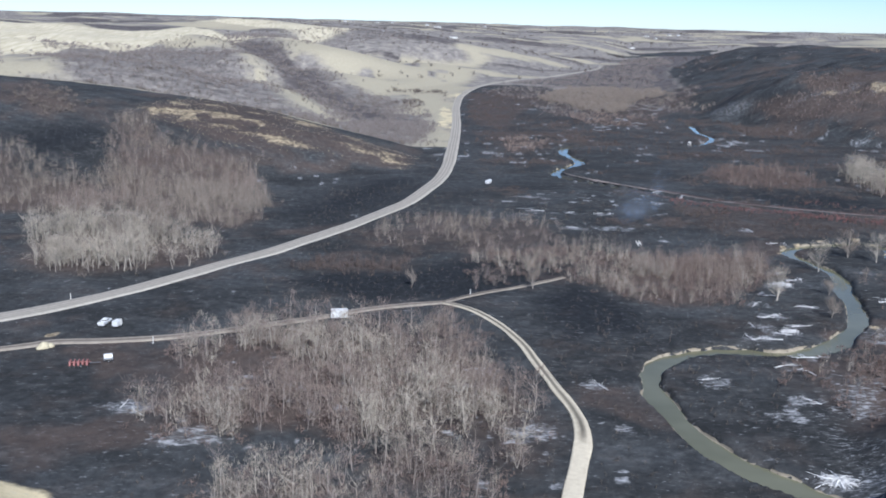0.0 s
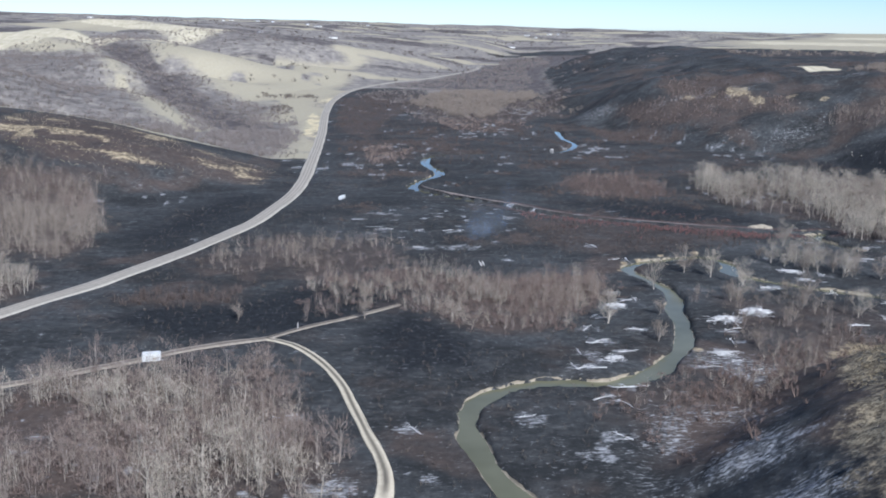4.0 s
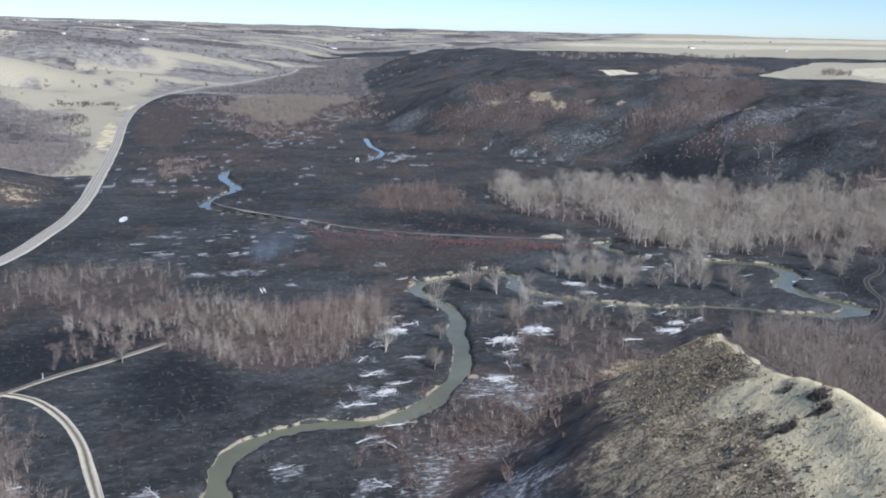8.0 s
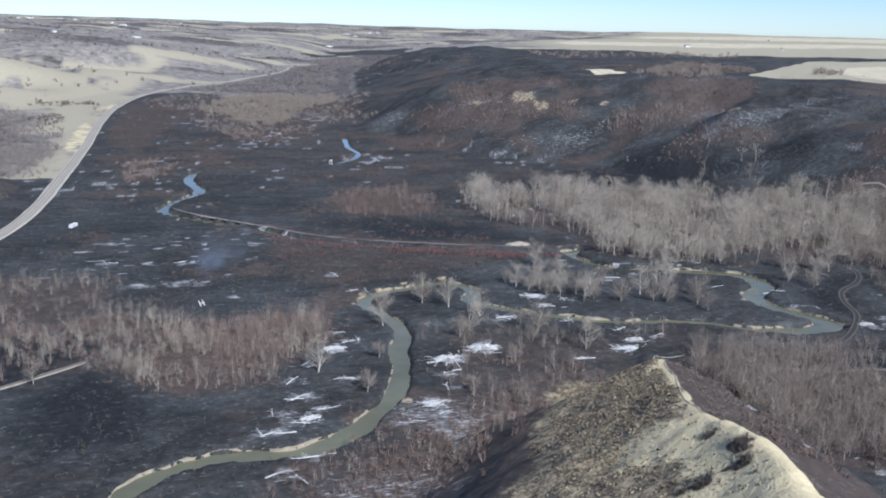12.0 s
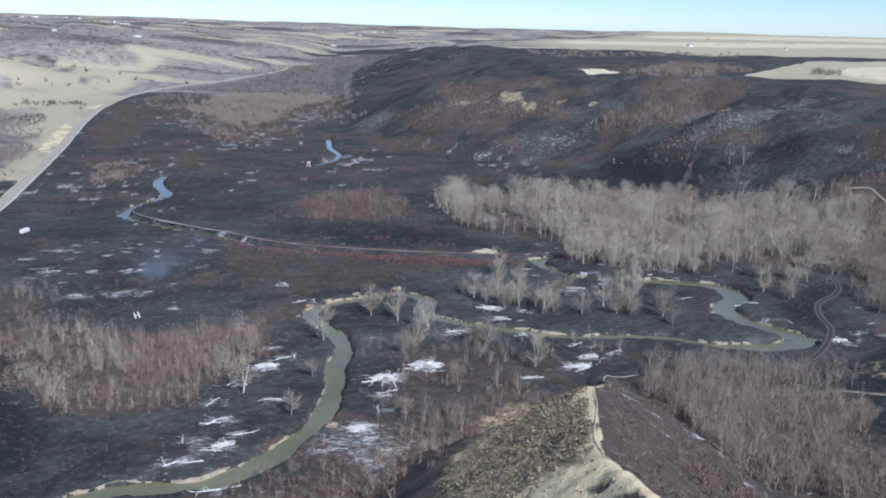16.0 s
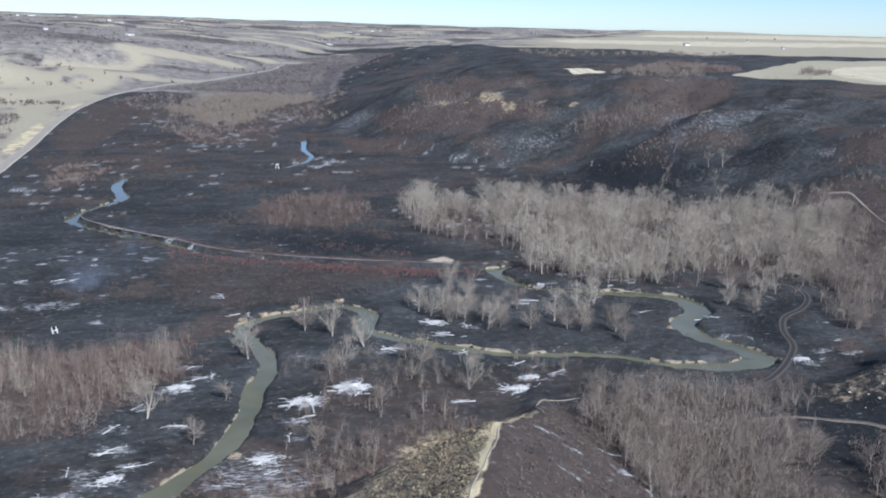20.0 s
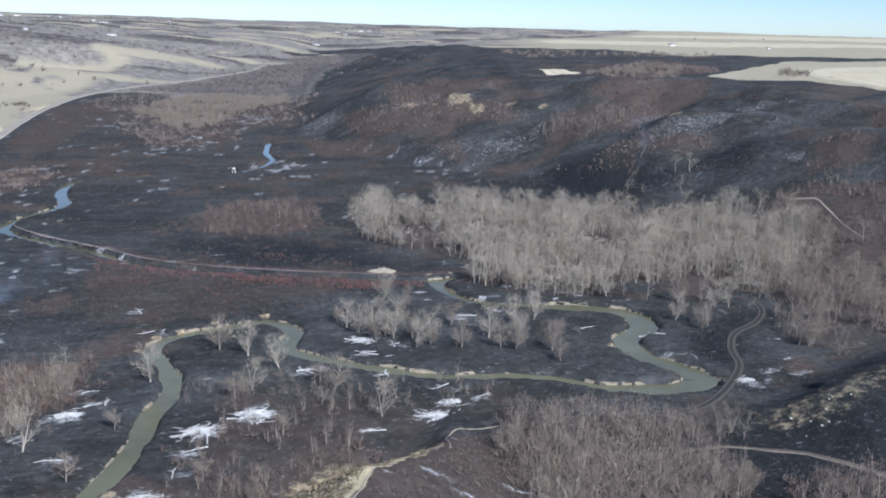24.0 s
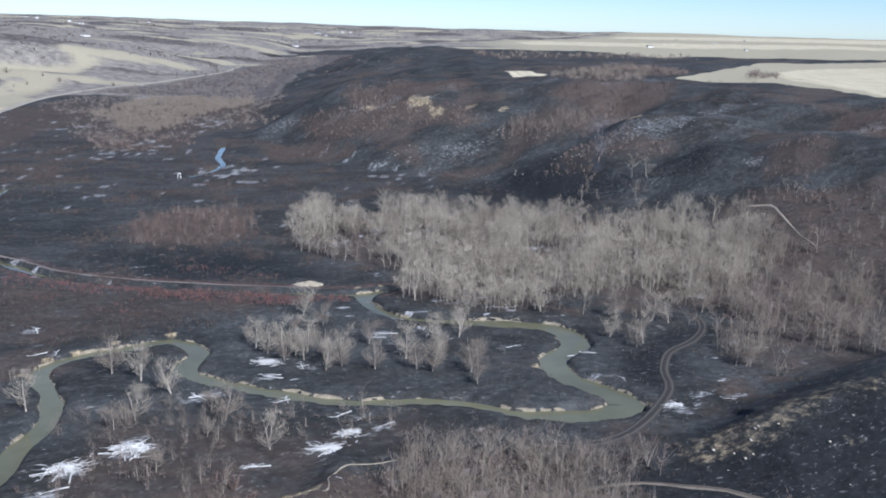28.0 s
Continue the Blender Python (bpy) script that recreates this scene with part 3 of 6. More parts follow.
def bark_material(name, dark, light, rough=0.9):
    mat, nt, bsdf = shader(name, rough, spec=0.1)
    geo = nt.nodes.new("ShaderNodeNewGeometry")
    base = ramp(nt, geo.outputs["Random Per Island"], [(0.0, dark), (1.0, light)])
    grain = noise_tex(nt, 0.8, 4, 0.7, stretch=(1, 1, 0.3))
    c = mix(nt, maths(nt, "MULTIPLY", grain, 0.5), base, tuple(0.55 * v for v in dark))
    nt.links.new(c, bsdf.inputs["Base Color"])
    return mat


BARK = {
    "pale": (bark_material("pale_aspen_bark", (0.38, 0.335, 0.275), (0.56, 0.505, 0.43)), bark_material("pale_aspen_twigs", (0.27, 0.232, 0.185), (0.56, 0.495, 0.41))),
    "grey": (bark_material("grey_bark", (0.28, 0.24, 0.20), (0.46, 0.41, 0.35)), bark_material("grey_twigs", (0.195, 0.160, 0.131), (0.365, 0.308, 0.258))),
    "brown": (bark_material("brown_bark", (0.26, 0.22, 0.19), (0.46, 0.41, 0.36)), bark_material("brown_twigs", (0.175, 0.132, 0.112), (0.335, 0.268, 0.232))),
    "rust": (bark_material("rust_bark", (0.16, 0.12, 0.105), (0.28, 0.22, 0.195)), bark_material("rust_twigs", (0.138, 0.099, 0.083), (0.252, 0.190, 0.162))),
    "red": (bark_material("red_willow_bark", (0.20, 0.095, 0.085), (0.31, 0.17, 0.15)), bark_material("red_willow_twigs", (0.17, 0.088, 0.08), (0.30, 0.172, 0.158))),
    "scorched": (bark_material("scorched_bark", (0.10, 0.075, 0.065), (0.2, 0.15, 0.13)), bark_material("scorched_twigs", (0.075, 0.060, 0.054), (0.165, 0.132, 0.118))),
    "drab": (bark_material("drab_bark", (0.14, 0.12, 0.10), (0.26, 0.225, 0.19)), bark_material("drab_twigs", (0.12, 0.10, 0.085), (0.25, 0.212, 0.18))),
    "dusky": (bark_material("dusky_bark", (0.20, 0.175, 0.16), (0.32, 0.285, 0.26)), bark_material("dusky_twigs", (0.175, 0.150, 0.138), (0.335, 0.292, 0.268))),
    "straw": (bark_material("straw_stalk", (0.36, 0.31, 0.20), (0.55, 0.48, 0.34)), bark_material("straw_blade", (0.36, 0.31, 0.20), (0.55, 0.48, 0.34))),
    "char": (bark_material("charred_bark", (0.03, 0.028, 0.027), (0.10, 0.09, 0.085)), bark_material("charred_twigs", (0.06, 0.052, 0.045), (0.23, 0.19, 0.16))),
    "clay": (bark_material("dry_clod", (0.22, 0.175, 0.115), (0.46, 0.385, 0.26)), bark_material("dry_clod_face", (0.22, 0.175, 0.115), (0.46, 0.385, 0.26))),
    "tussock": (bark_material("tussock_base", (0.10, 0.08, 0.055), (0.2, 0.165, 0.11)), bark_material("tussock_blade", (0.17, 0.135, 0.085), (0.42, 0.35, 0.235))),
    "white": (bark_material("ash_white_wood", (0.50, 0.49, 0.48), (0.80, 0.79, 0.77)), bark_material("ash_white_sticks", (0.45, 0.44, 0.43), (0.78, 0.77, 0.76))),
}

# ---- ground, water and roads ----
def mesh_object(name, verts, faces, material, parent=None, smooth=False):
    me = bpy.data.meshes.new(name)
    verts = np.asarray(verts, np.float32)
    faces = np.asarray(faces, np.int32)
    k = faces.shape[1]
    me.vertices.add(len(verts))
    me.vertices.foreach_set("co", verts.ravel())
    me.loops.add(faces.size)
    me.loops.foreach_set("vertex_index", faces.ravel())
    me.polygons.add(len(faces))
    me.polygons.foreach_set("loop_start", np.arange(0, faces.size, k, dtype=np.int32))
    me.polygons.foreach_set("use_smooth", np.full(len(faces), smooth, dtype=bool))
    me.update(calc_edges=True)
    me.materials.append(material)
    ob = new(name, me)
    ob.parent = parent
    return ob


def put_attr(ob, name, values):
    a = ob.data.attributes.new(name, "FLOAT", "POINT")
    a.data.foreach_set("value", np.asarray(values, np.float32).ravel())


def inside(x, y, poly, soft=8.0):
    """1 inside the polygon, 0 outside, going over within soft metres of its edge."""
    x, y = np.asarray(x, float), np.asarray(y, float)
    odd = np.zeros(x.shape, bool)
    for (ax, ay), (bx, by) in zip(poly, poly[1:] + poly[:1]):
        cross = (ay > y) != (by > y)
        odd ^= cross & (x < (bx - ax) * (y - ay) / ((by - ay) or 1e-9) + ax)
    d = to_line(x, y, poly + poly[:1])[0]
    return np.clip(0.5 + np.where(odd, d, -d) / (2 * soft), 0, 1)


def build_ground():
    hub = np.array([60.0, -60.0])
    r = np.concatenate([np.arange(4, 150, 12), np.arange(150, 215, 2.2), np.arange(215, 560, 1.5)])
    tail = [560.0]
    while tail[-1] < 4990:
        tail.append(tail[-1] * 1.0105)
    r = np.concatenate([r, tail])
    a = np.concatenate([np.linspace(-47, 43, 680), np.linspace(43, 313, 50)[1:-1]])
    rr, aa = np.meshgrid(r, np.radians(a), indexing="ij")
    x, y = hub[0] - rr * np.sin(aa), hub[1] + rr * np.cos(aa)
    z = height(x, y)
    nr, na = rr.shape
    idx = np.arange(nr * na).reshape(nr, na)
    nxt = np.roll(idx, -1, axis=1)
    faces = np.stack([idx[:-1], nxt[:-1], nxt[1:], idx[1:]], -1).reshape(-1, 4)
    faces = faces[:, ::-1]
    ob = mesh_object("ground", np.stack([x, y, z], -1).reshape(-1, 3), faces, GROUND, smooth=True)
    for key, v in masks(x, y, z).items():
        put_attr(ob, key, np.clip(v, 0, 1))
    return tagged(ob, "burnt black valley floor between dry grassy prairie hills", "ground", kind="structure")


def masks(x, y, z):
    road = to_line(x, y, ROAD[::5] + ROAD[-1:])
    right_of_road = np.where(y < 1900, road[2] * np.clip(road[0] / 12, 0, 1), 1)
    dl = left_toe(y) - x
    dr = x - right_toe(y)
    # burnt: the valley east of the road, and the near hill west of it up to its crest
    edge = y + 0.35 * np.clip(x, 0, 400) * step(200, 0, dr) + 90 * fbm(x, y, 120, 3, 80)
    east = step(-0.2, 0.6, right_of_road) * np.maximum(step(1430, 1250, edge), step(0, 60, dr) * step(2300, 2000, y))
    top = to_line(x, y, [(420, 2300), (649, 2015), (690, 1690), (825, 1519), (865, 1300), (1089, 1205), (1600, 1290), (1700, 400), (1700, -400)])
    east = east * step(-30, 30, top[0] * top[2] + 25 * vnoise(x, y, 90, 81))
    crest = 648 - 0.05 * dl + 12 * vnoise(x, y, 60, 82)
    west = step(14, -14, y - crest) * step(0.2, -0.6, right_of_road)
    east = np.maximum(east, step(0.5, 0.62, inside(x, y, [(446, 2540), (592, 2975), (692, 3030), (860, 3050), (800, 2860), (616, 2669), (511, 2530)], 110) + 0.22 * fbm(x, y, 150, 3, 70)))
    for poly in PALE_FIELDS + [TAN_FIELD]:
        east = east * (1 - inside(x, y, poly, 3))
    burn = np.maximum(np.maximum(east, west), step(300, 200, np.hypot(x - 60, y + 60)))
    # dry stalks left standing on the burnt hill
    stubble = inside(x, y, STUBBLE, 8) * west
    stalks = stubble * step(-0.25, 0.45, vnoise(x * 0.1, y, 4.2, 83) + 0.4 * vnoise(x, y, 14, 69))
    c = creek(x, y)
    d, t, side = to_line(x, y, RIDGE, RIDGE_TOP)
    wob = 5 * fbm(x, y, 16, 3, 84)
    clay = np.where(side > 0, step(20, 9, d + wob), step(2.5, 0.5, d + 0.2 * wob)) * step(45.5, 49.5, t + 0.3 * wob)
    clay = np.maximum(clay, step(7, 2, d + wob * 0.6) * step(22, 30, t) * (side > 0) * 0.62)
    rubble = step(38 + 12 * step(44, 52, t), 16 + 6 * step(44, 52, t), d + wob) * step(12, 24, t) * np.where(side > 0, 1, 0.22)
    verge = (road[2] < 0) * step(26, 12, road[0]) * step(720, 800, y) * step(1250, 1150, y)
    clay = np.maximum(clay, 0.5 * verge * step(-0.9, 0.1, fbm(x, y * 0.3, 14, 3, 78)))
    knoll = np.hypot(x + 88, y - 128)
    band = step(6.0, 1.5, to_line(x, y, [(161, 182), (154, 188), (146, 193), (138, 201), (128, 210)])[0] + 0.25 * wob)
    rubble, clay = rubble * (1 - 0.42 * band), clay * (1 - 0.6 * band)
    clay = np.maximum(clay, step(34, 22, knoll + wob))
    spur, spur_top, spur_side = to_line(x, y, SPUR, SPUR_TOP)
    straw = step(17, 3, spur + 1.6 * wob) * step(9, 13, spur_top) * 0.40
    # ash where logs burnt out, and pale flecks over the far floor
    flat = step(30, -20, dr) * step(30, -10, dl)
    ash = 0.85 * step(0.82, 0.99, 0.24 * step(480, 640, y) + fbm(x * 0.5, y, 3.4, 2, 91) * 0.75 + 0.35 * vnoise(x, y, 60, 92)) * flat * step(1300, 1100, y)
    ash = np.maximum(ash, 0.30 * step(0.65, 1.1, fbm(x * 0.45, y, 24, 4, 93) + 0.3 * vnoise(x, y, 90, 94)) * step(-10, 40, dr))
    for sx, sy, size in ASH_SPOTS:
        m = (np.abs(x - sx) < 3 * size) & (np.abs(y - sy) < 3 * size)
        if m.any():
            px, py = x[m], y[m]
            g = np.exp(-(((px - sx) / (1.5 * size)) ** 2 + ((py - sy) / size) ** 2)) + 0.45 * fbm(px, py, 3.2, 2, 98)
            ash[m] = np.maximum(ash[m], 0.62 * step(0.15, 0.95, g))
    ash = np.maximum(ash, 0.60 * step(36, 48, d) * step(80, 62, d) * (side > 0) * step(25, 36, t) * step(-0.5, 0.4, vnoise(x, y, 14, 79)))
    coulee = np.maximum.reduce([np.exp(-((y + 0.12 * dl - q) / w) ** 2) for q, w in ((790, 85), (1080, 55), (1330, 70), (1700, 100), (2300, 140))])
    scrub = 0.62 * step(-0.35, 0.45, fbm(x, y, 70, 4, 95) + 0.5 * coulee) * np.where(y > 640, step(0.2, -0.4, right_of_road), step(-60, 0, dl))
    scrub = scrub * (1 - 0.9 * step(22, 8, np.abs(y - crest - 14)))
    scrub = np.where(y > 1300, 0.85 * step(-0.65, 0.0, fbm(x * 0.6, y, 95, 5, 85) + 0.4 * coulee + 0.2 * step(1900, 2600, y)), scrub)
    for poly in OPEN_GRASS:
        scrub = scrub * (1 - 0.95 * inside(x, y, poly, 14) * step(0.5, 0.1, fbm(x, y * 0.45, 46, 4, 89) + 0.35 * step(1250, 1150, y)))
    scrub = np.maximum(scrub, 0.85 * step(1000, 1250, y) * step(110, 10, dr) * step(-30, -110, dl) * step(3000, 2400, y))
    for poly in GULLY_BRUSH:
        scrub = np.maximum(scrub, 0.95 * inside(x, y, poly, 16 if poly[0][1] < 1200 else 24))
    scrub = scrub * (1 - step(9, 4, to_line(x, y, WEST_FOLDS[0][0][2:])[0] + 2.5 * vnoise(x, y, 30, 65)))
    scrub = scrub * (1 - 0.85 * step(300, 500, dr))
    dusk = np.zeros_like(x)
    scrub = np.maximum(scrub, 0.9 * inside(x, y, ROAD_VERGE, 14) * step(-0.5, 0.1, fbm(x, y * 0.6, 40, 3, 67)))
    for poly in GULLY_BRUSH[:3] + [FAR_WOOD, ROAD_VERGE]:
        dusk = np.maximum(dusk, (1.0 if poly is FAR_WOOD else 0.42) * inside(x, y, poly, 30))
    dusk = np.maximum(dusk, 0.9 * step(44, 16, to_line(x, y, WEST_FOLDS[4][0])[0] + 8 * vnoise(x, y, 40, 64)))
    dusk = np.maximum(dusk, 0.8 * step(-0.1, 0.5, fbm(x * 0.5, y, 130, 4, 66)) * step(1300, 1700, y)) * step(0.35, 0.7, scrub)
    brown = np.where(dr > 0, 0.58, 0.56) * step(0.05, 0.8, np.where(dr > 0, fbm(x * 0.7, y, 30, 4, 96), fbm(x, y, 26, 4, 96) + 0.35 * vnoise(x, y, 90, 68)) + 0.12 * step(20, 80, dr))
    for key, poly, density, tall, kind_, b, tw in GROVES:
        xs, ys = [p[0] for p in poly], [p[1] for p in poly]
        m = (x > min(xs) - 20) & (x < max(xs) + 20) & (y > min(ys) - 20) & (y < max(ys) + 20)
        brown[m] = np.maximum(brown[m], b * 0.9 * inside(x[m], y[m], poly, 7))
    for sx, sy, size in CLAY_SPOTS:
        m = (np.abs(x - sx) < 3 * size) & (np.abs(y - sy) < 3 * size)
        if m.any():
            px, py = x[m], y[m]
            g = np.exp(-(((px - sx) / size) ** 2 + ((py - sy) / size) ** 2)) + 0.35 * fbm(px, py, 3.2, 2, 90)
            rubble[m] = np.maximum(rubble[m], 0.72 * step(0.35, 0.9, g) * (c[m] > -1))
    for sx, sy, size in OUTCROPS:
        m = (np.abs(x - sx) < 3 * size) & (np.abs(y - sy) < 3 * size)
        if m.any():
            g = np.exp(-(((x[m] - sx) / (1.3 * size)) ** 2 + ((y[m] - sy) / size) ** 2)) + 0.5 * fbm(x[m], y[m], 9, 3, 99)
            rubble[m] = np.maximum(rubble[m], 0.64 * step(0.3, 1.0, g))
    soot = np.zeros_like(x)
    for poly in SOOTY:
        soot = np.maximum(soot, inside(x, y, poly, 9 if poly[0][1] < 400 else 26))
    for sx, sy, size in DARK_TUFTS:
        m = (np.abs(x - sx) < 3 * size) & (np.abs(y - sy) < 3 * size)
        g = np.exp(-((x[m] - sx) ** 2 + (y[m] - sy) ** 2) / size ** 2) + 0.4 * fbm(x[m], y[m], 2.4, 2, 97)
        clay[m] = clay[m] * (1 - 0.85 * step(0.25, 0.8, g))
        rubble[m] = rubble[m] * (1 - 0.8 * step(0.3, 0.6, g))
    ash = ash * (1 - 0.8 * soot)
    brown = np.maximum(brown, 0.72 * step(44, 30, d + wob) * step(10, 16, t) * np.where(side < 0, 1, 0.8))
    brown = brown * (1 - 0.8 * soot) * (1 - 0.75 * inside(x, y, CREEK_ISLE, 8))
    brown = np.maximum(brown, 0.62 * stubble)
    field = np.zeros_like(x)
    for poly in PALE_FIELDS:
        field = np.maximum(field, inside(x, y, poly, 4))
    field = np.maximum(field, step(1500, 1900, y) * step(350, 600, dr) * step(0.0, 0.15, vnoise(x * 0.5, y, 420, 86)))
    field = np.maximum(field, step(380, 450, dl) * step(900, 1000, y) * step(2300, 1800, y) * step(-0.2, 0.0, vnoise(x * 0.4, y, 300, 87)))
    red = step(16, 5, close_to(x, y, CREEK_FAR[:26], 30)[0]) * step(0, 4, c) * 0.62
    return {"burn": burn, "clay": clay, "rubble": np.maximum(np.maximum(rubble, straw), 0.60 * stalks), "ash": ash * burn, "scrub": scrub * (1 - 0.9 * field), "brown": brown * burn, "field": field, "red": red, "soot": soot, "dusk": dusk * (1 - burn) * (1 - field)}


def ribbon(name, line, width, material, lift=0.12, across=9, ragged=0.5, ruts=(), label="", category="road", seed=0, rut_end=2.0, drop=0.3):
    """A road laid on the ground, with uneven shoulders."""
    pts = np.array([p[:2] for p in line], float)
    tang = np.gradient(pts, axis=0)
    tang /= np.hypot(tang[:, 0], tang[:, 1])[:, None]
    nor = np.stack([tang[:, 1], -tang[:, 0]], -1)
    wide = np.interp(np.arange(len(pts)), np.linspace(0, len(pts) - 1, len(width)), width)
    u = np.linspace(-1, 1, across)
    along = np.arange(len(pts))[:, None] * np.ones(across)
    off = u[None, :] * (wide[:, None] / 2 + ragged * vnoise(along * 1.0, u[None, :] * 40 + seed, 2.2, 5 + seed))
    x, y = pts[:, None, 0] + nor[:, None, 0] * off, pts[:, None, 1] + nor[:, None, 1] * off
    mid = height(pts[:, 0], pts[:, 1])
    z = np.maximum(height(x, y), mid[:, None] - drop) + lift * (1 - 0.5 * u[None, :] ** 4)
    z[:, 0] -= lift + 0.25
    z[:, -1] -= lift + 0.25
    n, m = x.shape
    idx = np.arange(n * m).reshape(n, m)
    faces = np.stack([idx[:-1, :-1], idx[:-1, 1:], idx[1:, 1:], idx[1:, :-1]], -1).reshape(-1, 4)[:, ::-1]
    ob = mesh_object(name, np.stack([x, y, z], -1).reshape(-1, 3), faces, material, smooth=True)
    rut = np.zeros_like(x)
    for at, size in ruts:
        rut = np.maximum(rut, np.exp(-((u[None, :] - at) / size) ** 2) * (0.9 + 0.1 * vnoise(along, along * 0, 5, 9)) * step(rut_end + 0.03, rut_end, along / len(pts)))
    put_attr(ob, "rut", rut)
    return tagged(ob, label, category, kind="structure")


ground = build_ground()


def build_water():
    verts, faces, base = [], [], 0
    for line, w in ((CREEK_NEAR, 5.2), (CREEK_FAR, 5.0)):
        pts = np.array([p[:2] for p in line], float)
        tang = np.gradient(pts, axis=0)
        tang /= np.hypot(tang[:, 0], tang[:, 1])[:, None]
        nor = np.stack([tang[:, 1], -tang[:, 0]], -1)
        n = len(pts)
        verts += [np.c_[pts + s * w * nor, np.full(n, WATER_LEVEL - 0.004 * (base > 0))] for s in (-1, 0, 1)]
        a = np.arange(n - 1) + base
        faces += [np.stack([a + (k + 1) * n, a + 1 + (k + 1) * n, a + 1 + k * n, a + k * n], -1) for k in (0, 1)]
        base += 3 * n
    ob = mesh_object("water", np.concatenate(verts), np.concatenate(faces), WATER)
    return tagged(ob, "muddy green creek water winding between burnt banks", "creek", kind="structure")


def build_bank(side, line=CREEK_NEAR, more=0.0, material=BANK):
    """Bare dirt along the water's edge, uneven and broken."""
    pts = np.array([p[:2] for p in smooth_line(line, 0.9)], float)
    tang = np.gradient(pts, axis=0)
    tang /= np.hypot(tang[:, 0], tang[:, 1])[:, None] + 1e-9
    nor = np.stack([tang[:, 1], -tang[:, 0]], -1) * side
    along = np.arange(len(pts), dtype=float)
    wide = np.clip(0.10 + more + (0.08 if more else 0.24) * fbm(along, along * 0 + 50 * side, 4.2, 4, 15, 0.7) + 0.35 * np.clip(vnoise(along, along * 0 + 9 * side, 27, 16) - 0.2, 0, 1), 0.0, 0.75 + more)

    def edge(target):
        s = np.full(len(pts), 3.9)
        for k in range(5):
            q = pts + nor * s[:, None]
            s = np.clip(s - 0.7 * (creek(q[:, 0], q[:, 1]) - target), 2.0, 9.0)
        return pts + nor * s[:, None]
    inner, outer = edge(-0.5), edge(-0.15 + 0 * wide)
    outer = outer + nor * wide[:, None]
    mid = (inner + outer) / 2
    rows = [np.c_[inner, np.full(len(pts), WATER_LEVEL - 0.1)], np.c_[mid, np.maximum(height(mid[:, 0], mid[:, 1]), WATER_LEVEL) + 0.05], np.c_[outer, height(outer[:, 0], outer[:, 1]) + 0.05 - 0.2 * (wide < 0.1)]]
    n = len(pts)
    a = np.arange(n - 1)
    a = a[(wide[:-1] > 0.03) & (np.hypot(*(inner[1:] - inner[:-1]).T) < 4)]
    faces = np.concatenate([np.stack([a + k * n, a + 1 + k * n, a + 1 + (k + 1) * n, a + (k + 1) * n], -1) for k in (0, 1)])
    if side > 0:
        faces = faces[:, ::-1]
    ob = mesh_object("creek_bank", np.concatenate(rows), faces, material)
    put_attr(ob, "rut", np.concatenate([np.full(n, 0.25), 0 * wide, 0.3 + 0.3 * vnoise(along, along, 4, 3)]))
    return tagged(ob, "crumbling pale dirt bank along the creek", "bank", kind="structure")


build_water()
build_bank(-1)
build_bank(1)
build_bank(-1, CREEK_FAR[1:46])
_mud = np.array(CREEK_FAR[4:36])
_way = np.gradient(_mud, axis=0)
_way /= np.hypot(_way[:, 0], _way[:, 1])[:, None]
ribbon("mud_bank", list(_mud + 5.2 * np.stack([_way[:, 1], -_way[:, 0]], -1)), (0.4, 0.8, 1.2, 1.4, 1.4, 0.9), PINK_DIRT, 0.12, 7, 0.6, (), "dried pinkish-grey mud along the creek", "bank", 17, drop=4.0)


def build_mound(cx, cy, along, across, tall, turn):
    """A low bare heap of clay with slumped, gullied sides."""
    r, a = np.meshgrid(np.linspace(0, 1, 9), np.arange(40) * math.tau / 40, indexing="ij")
    reach = 1 + 0.22 * vnoise(3 * np.cos(a), 3 * np.sin(a), 1.1, 41)
    px, py = r * reach * np.cos(a) * along, r * reach * np.sin(a) * across
    x, y = cx + px * math.cos(turn) - py * math.sin(turn), cy + px * math.sin(turn) + py * math.cos(turn)
    rise = (1 - r ** 2) ** 0.8 * (0.8 + 0.35 * vnoise(x, y, 2.4, 43)) * tall
    z = height(x, y) + rise - 0.35 * r ** 6
    idx = np.arange(r.size).reshape(r.shape)
    nxt = np.roll(idx, -1, 1)
    faces = np.stack([idx[:-1], idx[1:], nxt[1:], nxt[:-1]], -1).reshape(-1, 4)
    ob = mesh_object("clay_mound", np.stack([x, y, z], -1).reshape(-1, 3), faces, PATH, smooth=True)
    put_attr(ob, "rut", np.clip(0.5 * vnoise(x, y, 1.6, 45), 0, 1).reshape(-1))
    return tagged(ob, "bare tan clay mound on the creek bank", "mound")


build_mound(225, 435, 6.5, 2.4, 1.7, -0.25)
ribbon("road", ROAD, (8.6, 8.8, 9), GRAVEL, 0.35, 15, 0.5, ((-0.45, 0.12), (0.0, 0.10), (0.42, 0.12)), "pale grey gravel road with worn wheel tracks along the valley")
ribbon("farm_lane", LANE, (4.5, 5, 4), DIRT, 0.25, 9, 0.5, ((0, 0.2),), "dusty pale dirt lane beside a burnt wood", "lane", 3)
ribbon("dirt_track", TRACK_SOUTH, (2.8, 2.9, 2.8, 4.4, 4.2, 4.4), SAND, 0.25, 17, 0.35, ((0, 0.40), (1.1, 0.16), (-1.1, 0.16)), "pale sandy two-wheel track with a worn middle strip", "track", 5, 0.55)
ribbon("dirt_track", TRACK_NORTH, (2.5, 2.4), DIRT, 0.25, 15, 0.3, ((0, 0.38), (1.1, 0.16), (-1.1, 0.16)), "dusty two-wheel track ending at a burnt meadow", "track", 7)
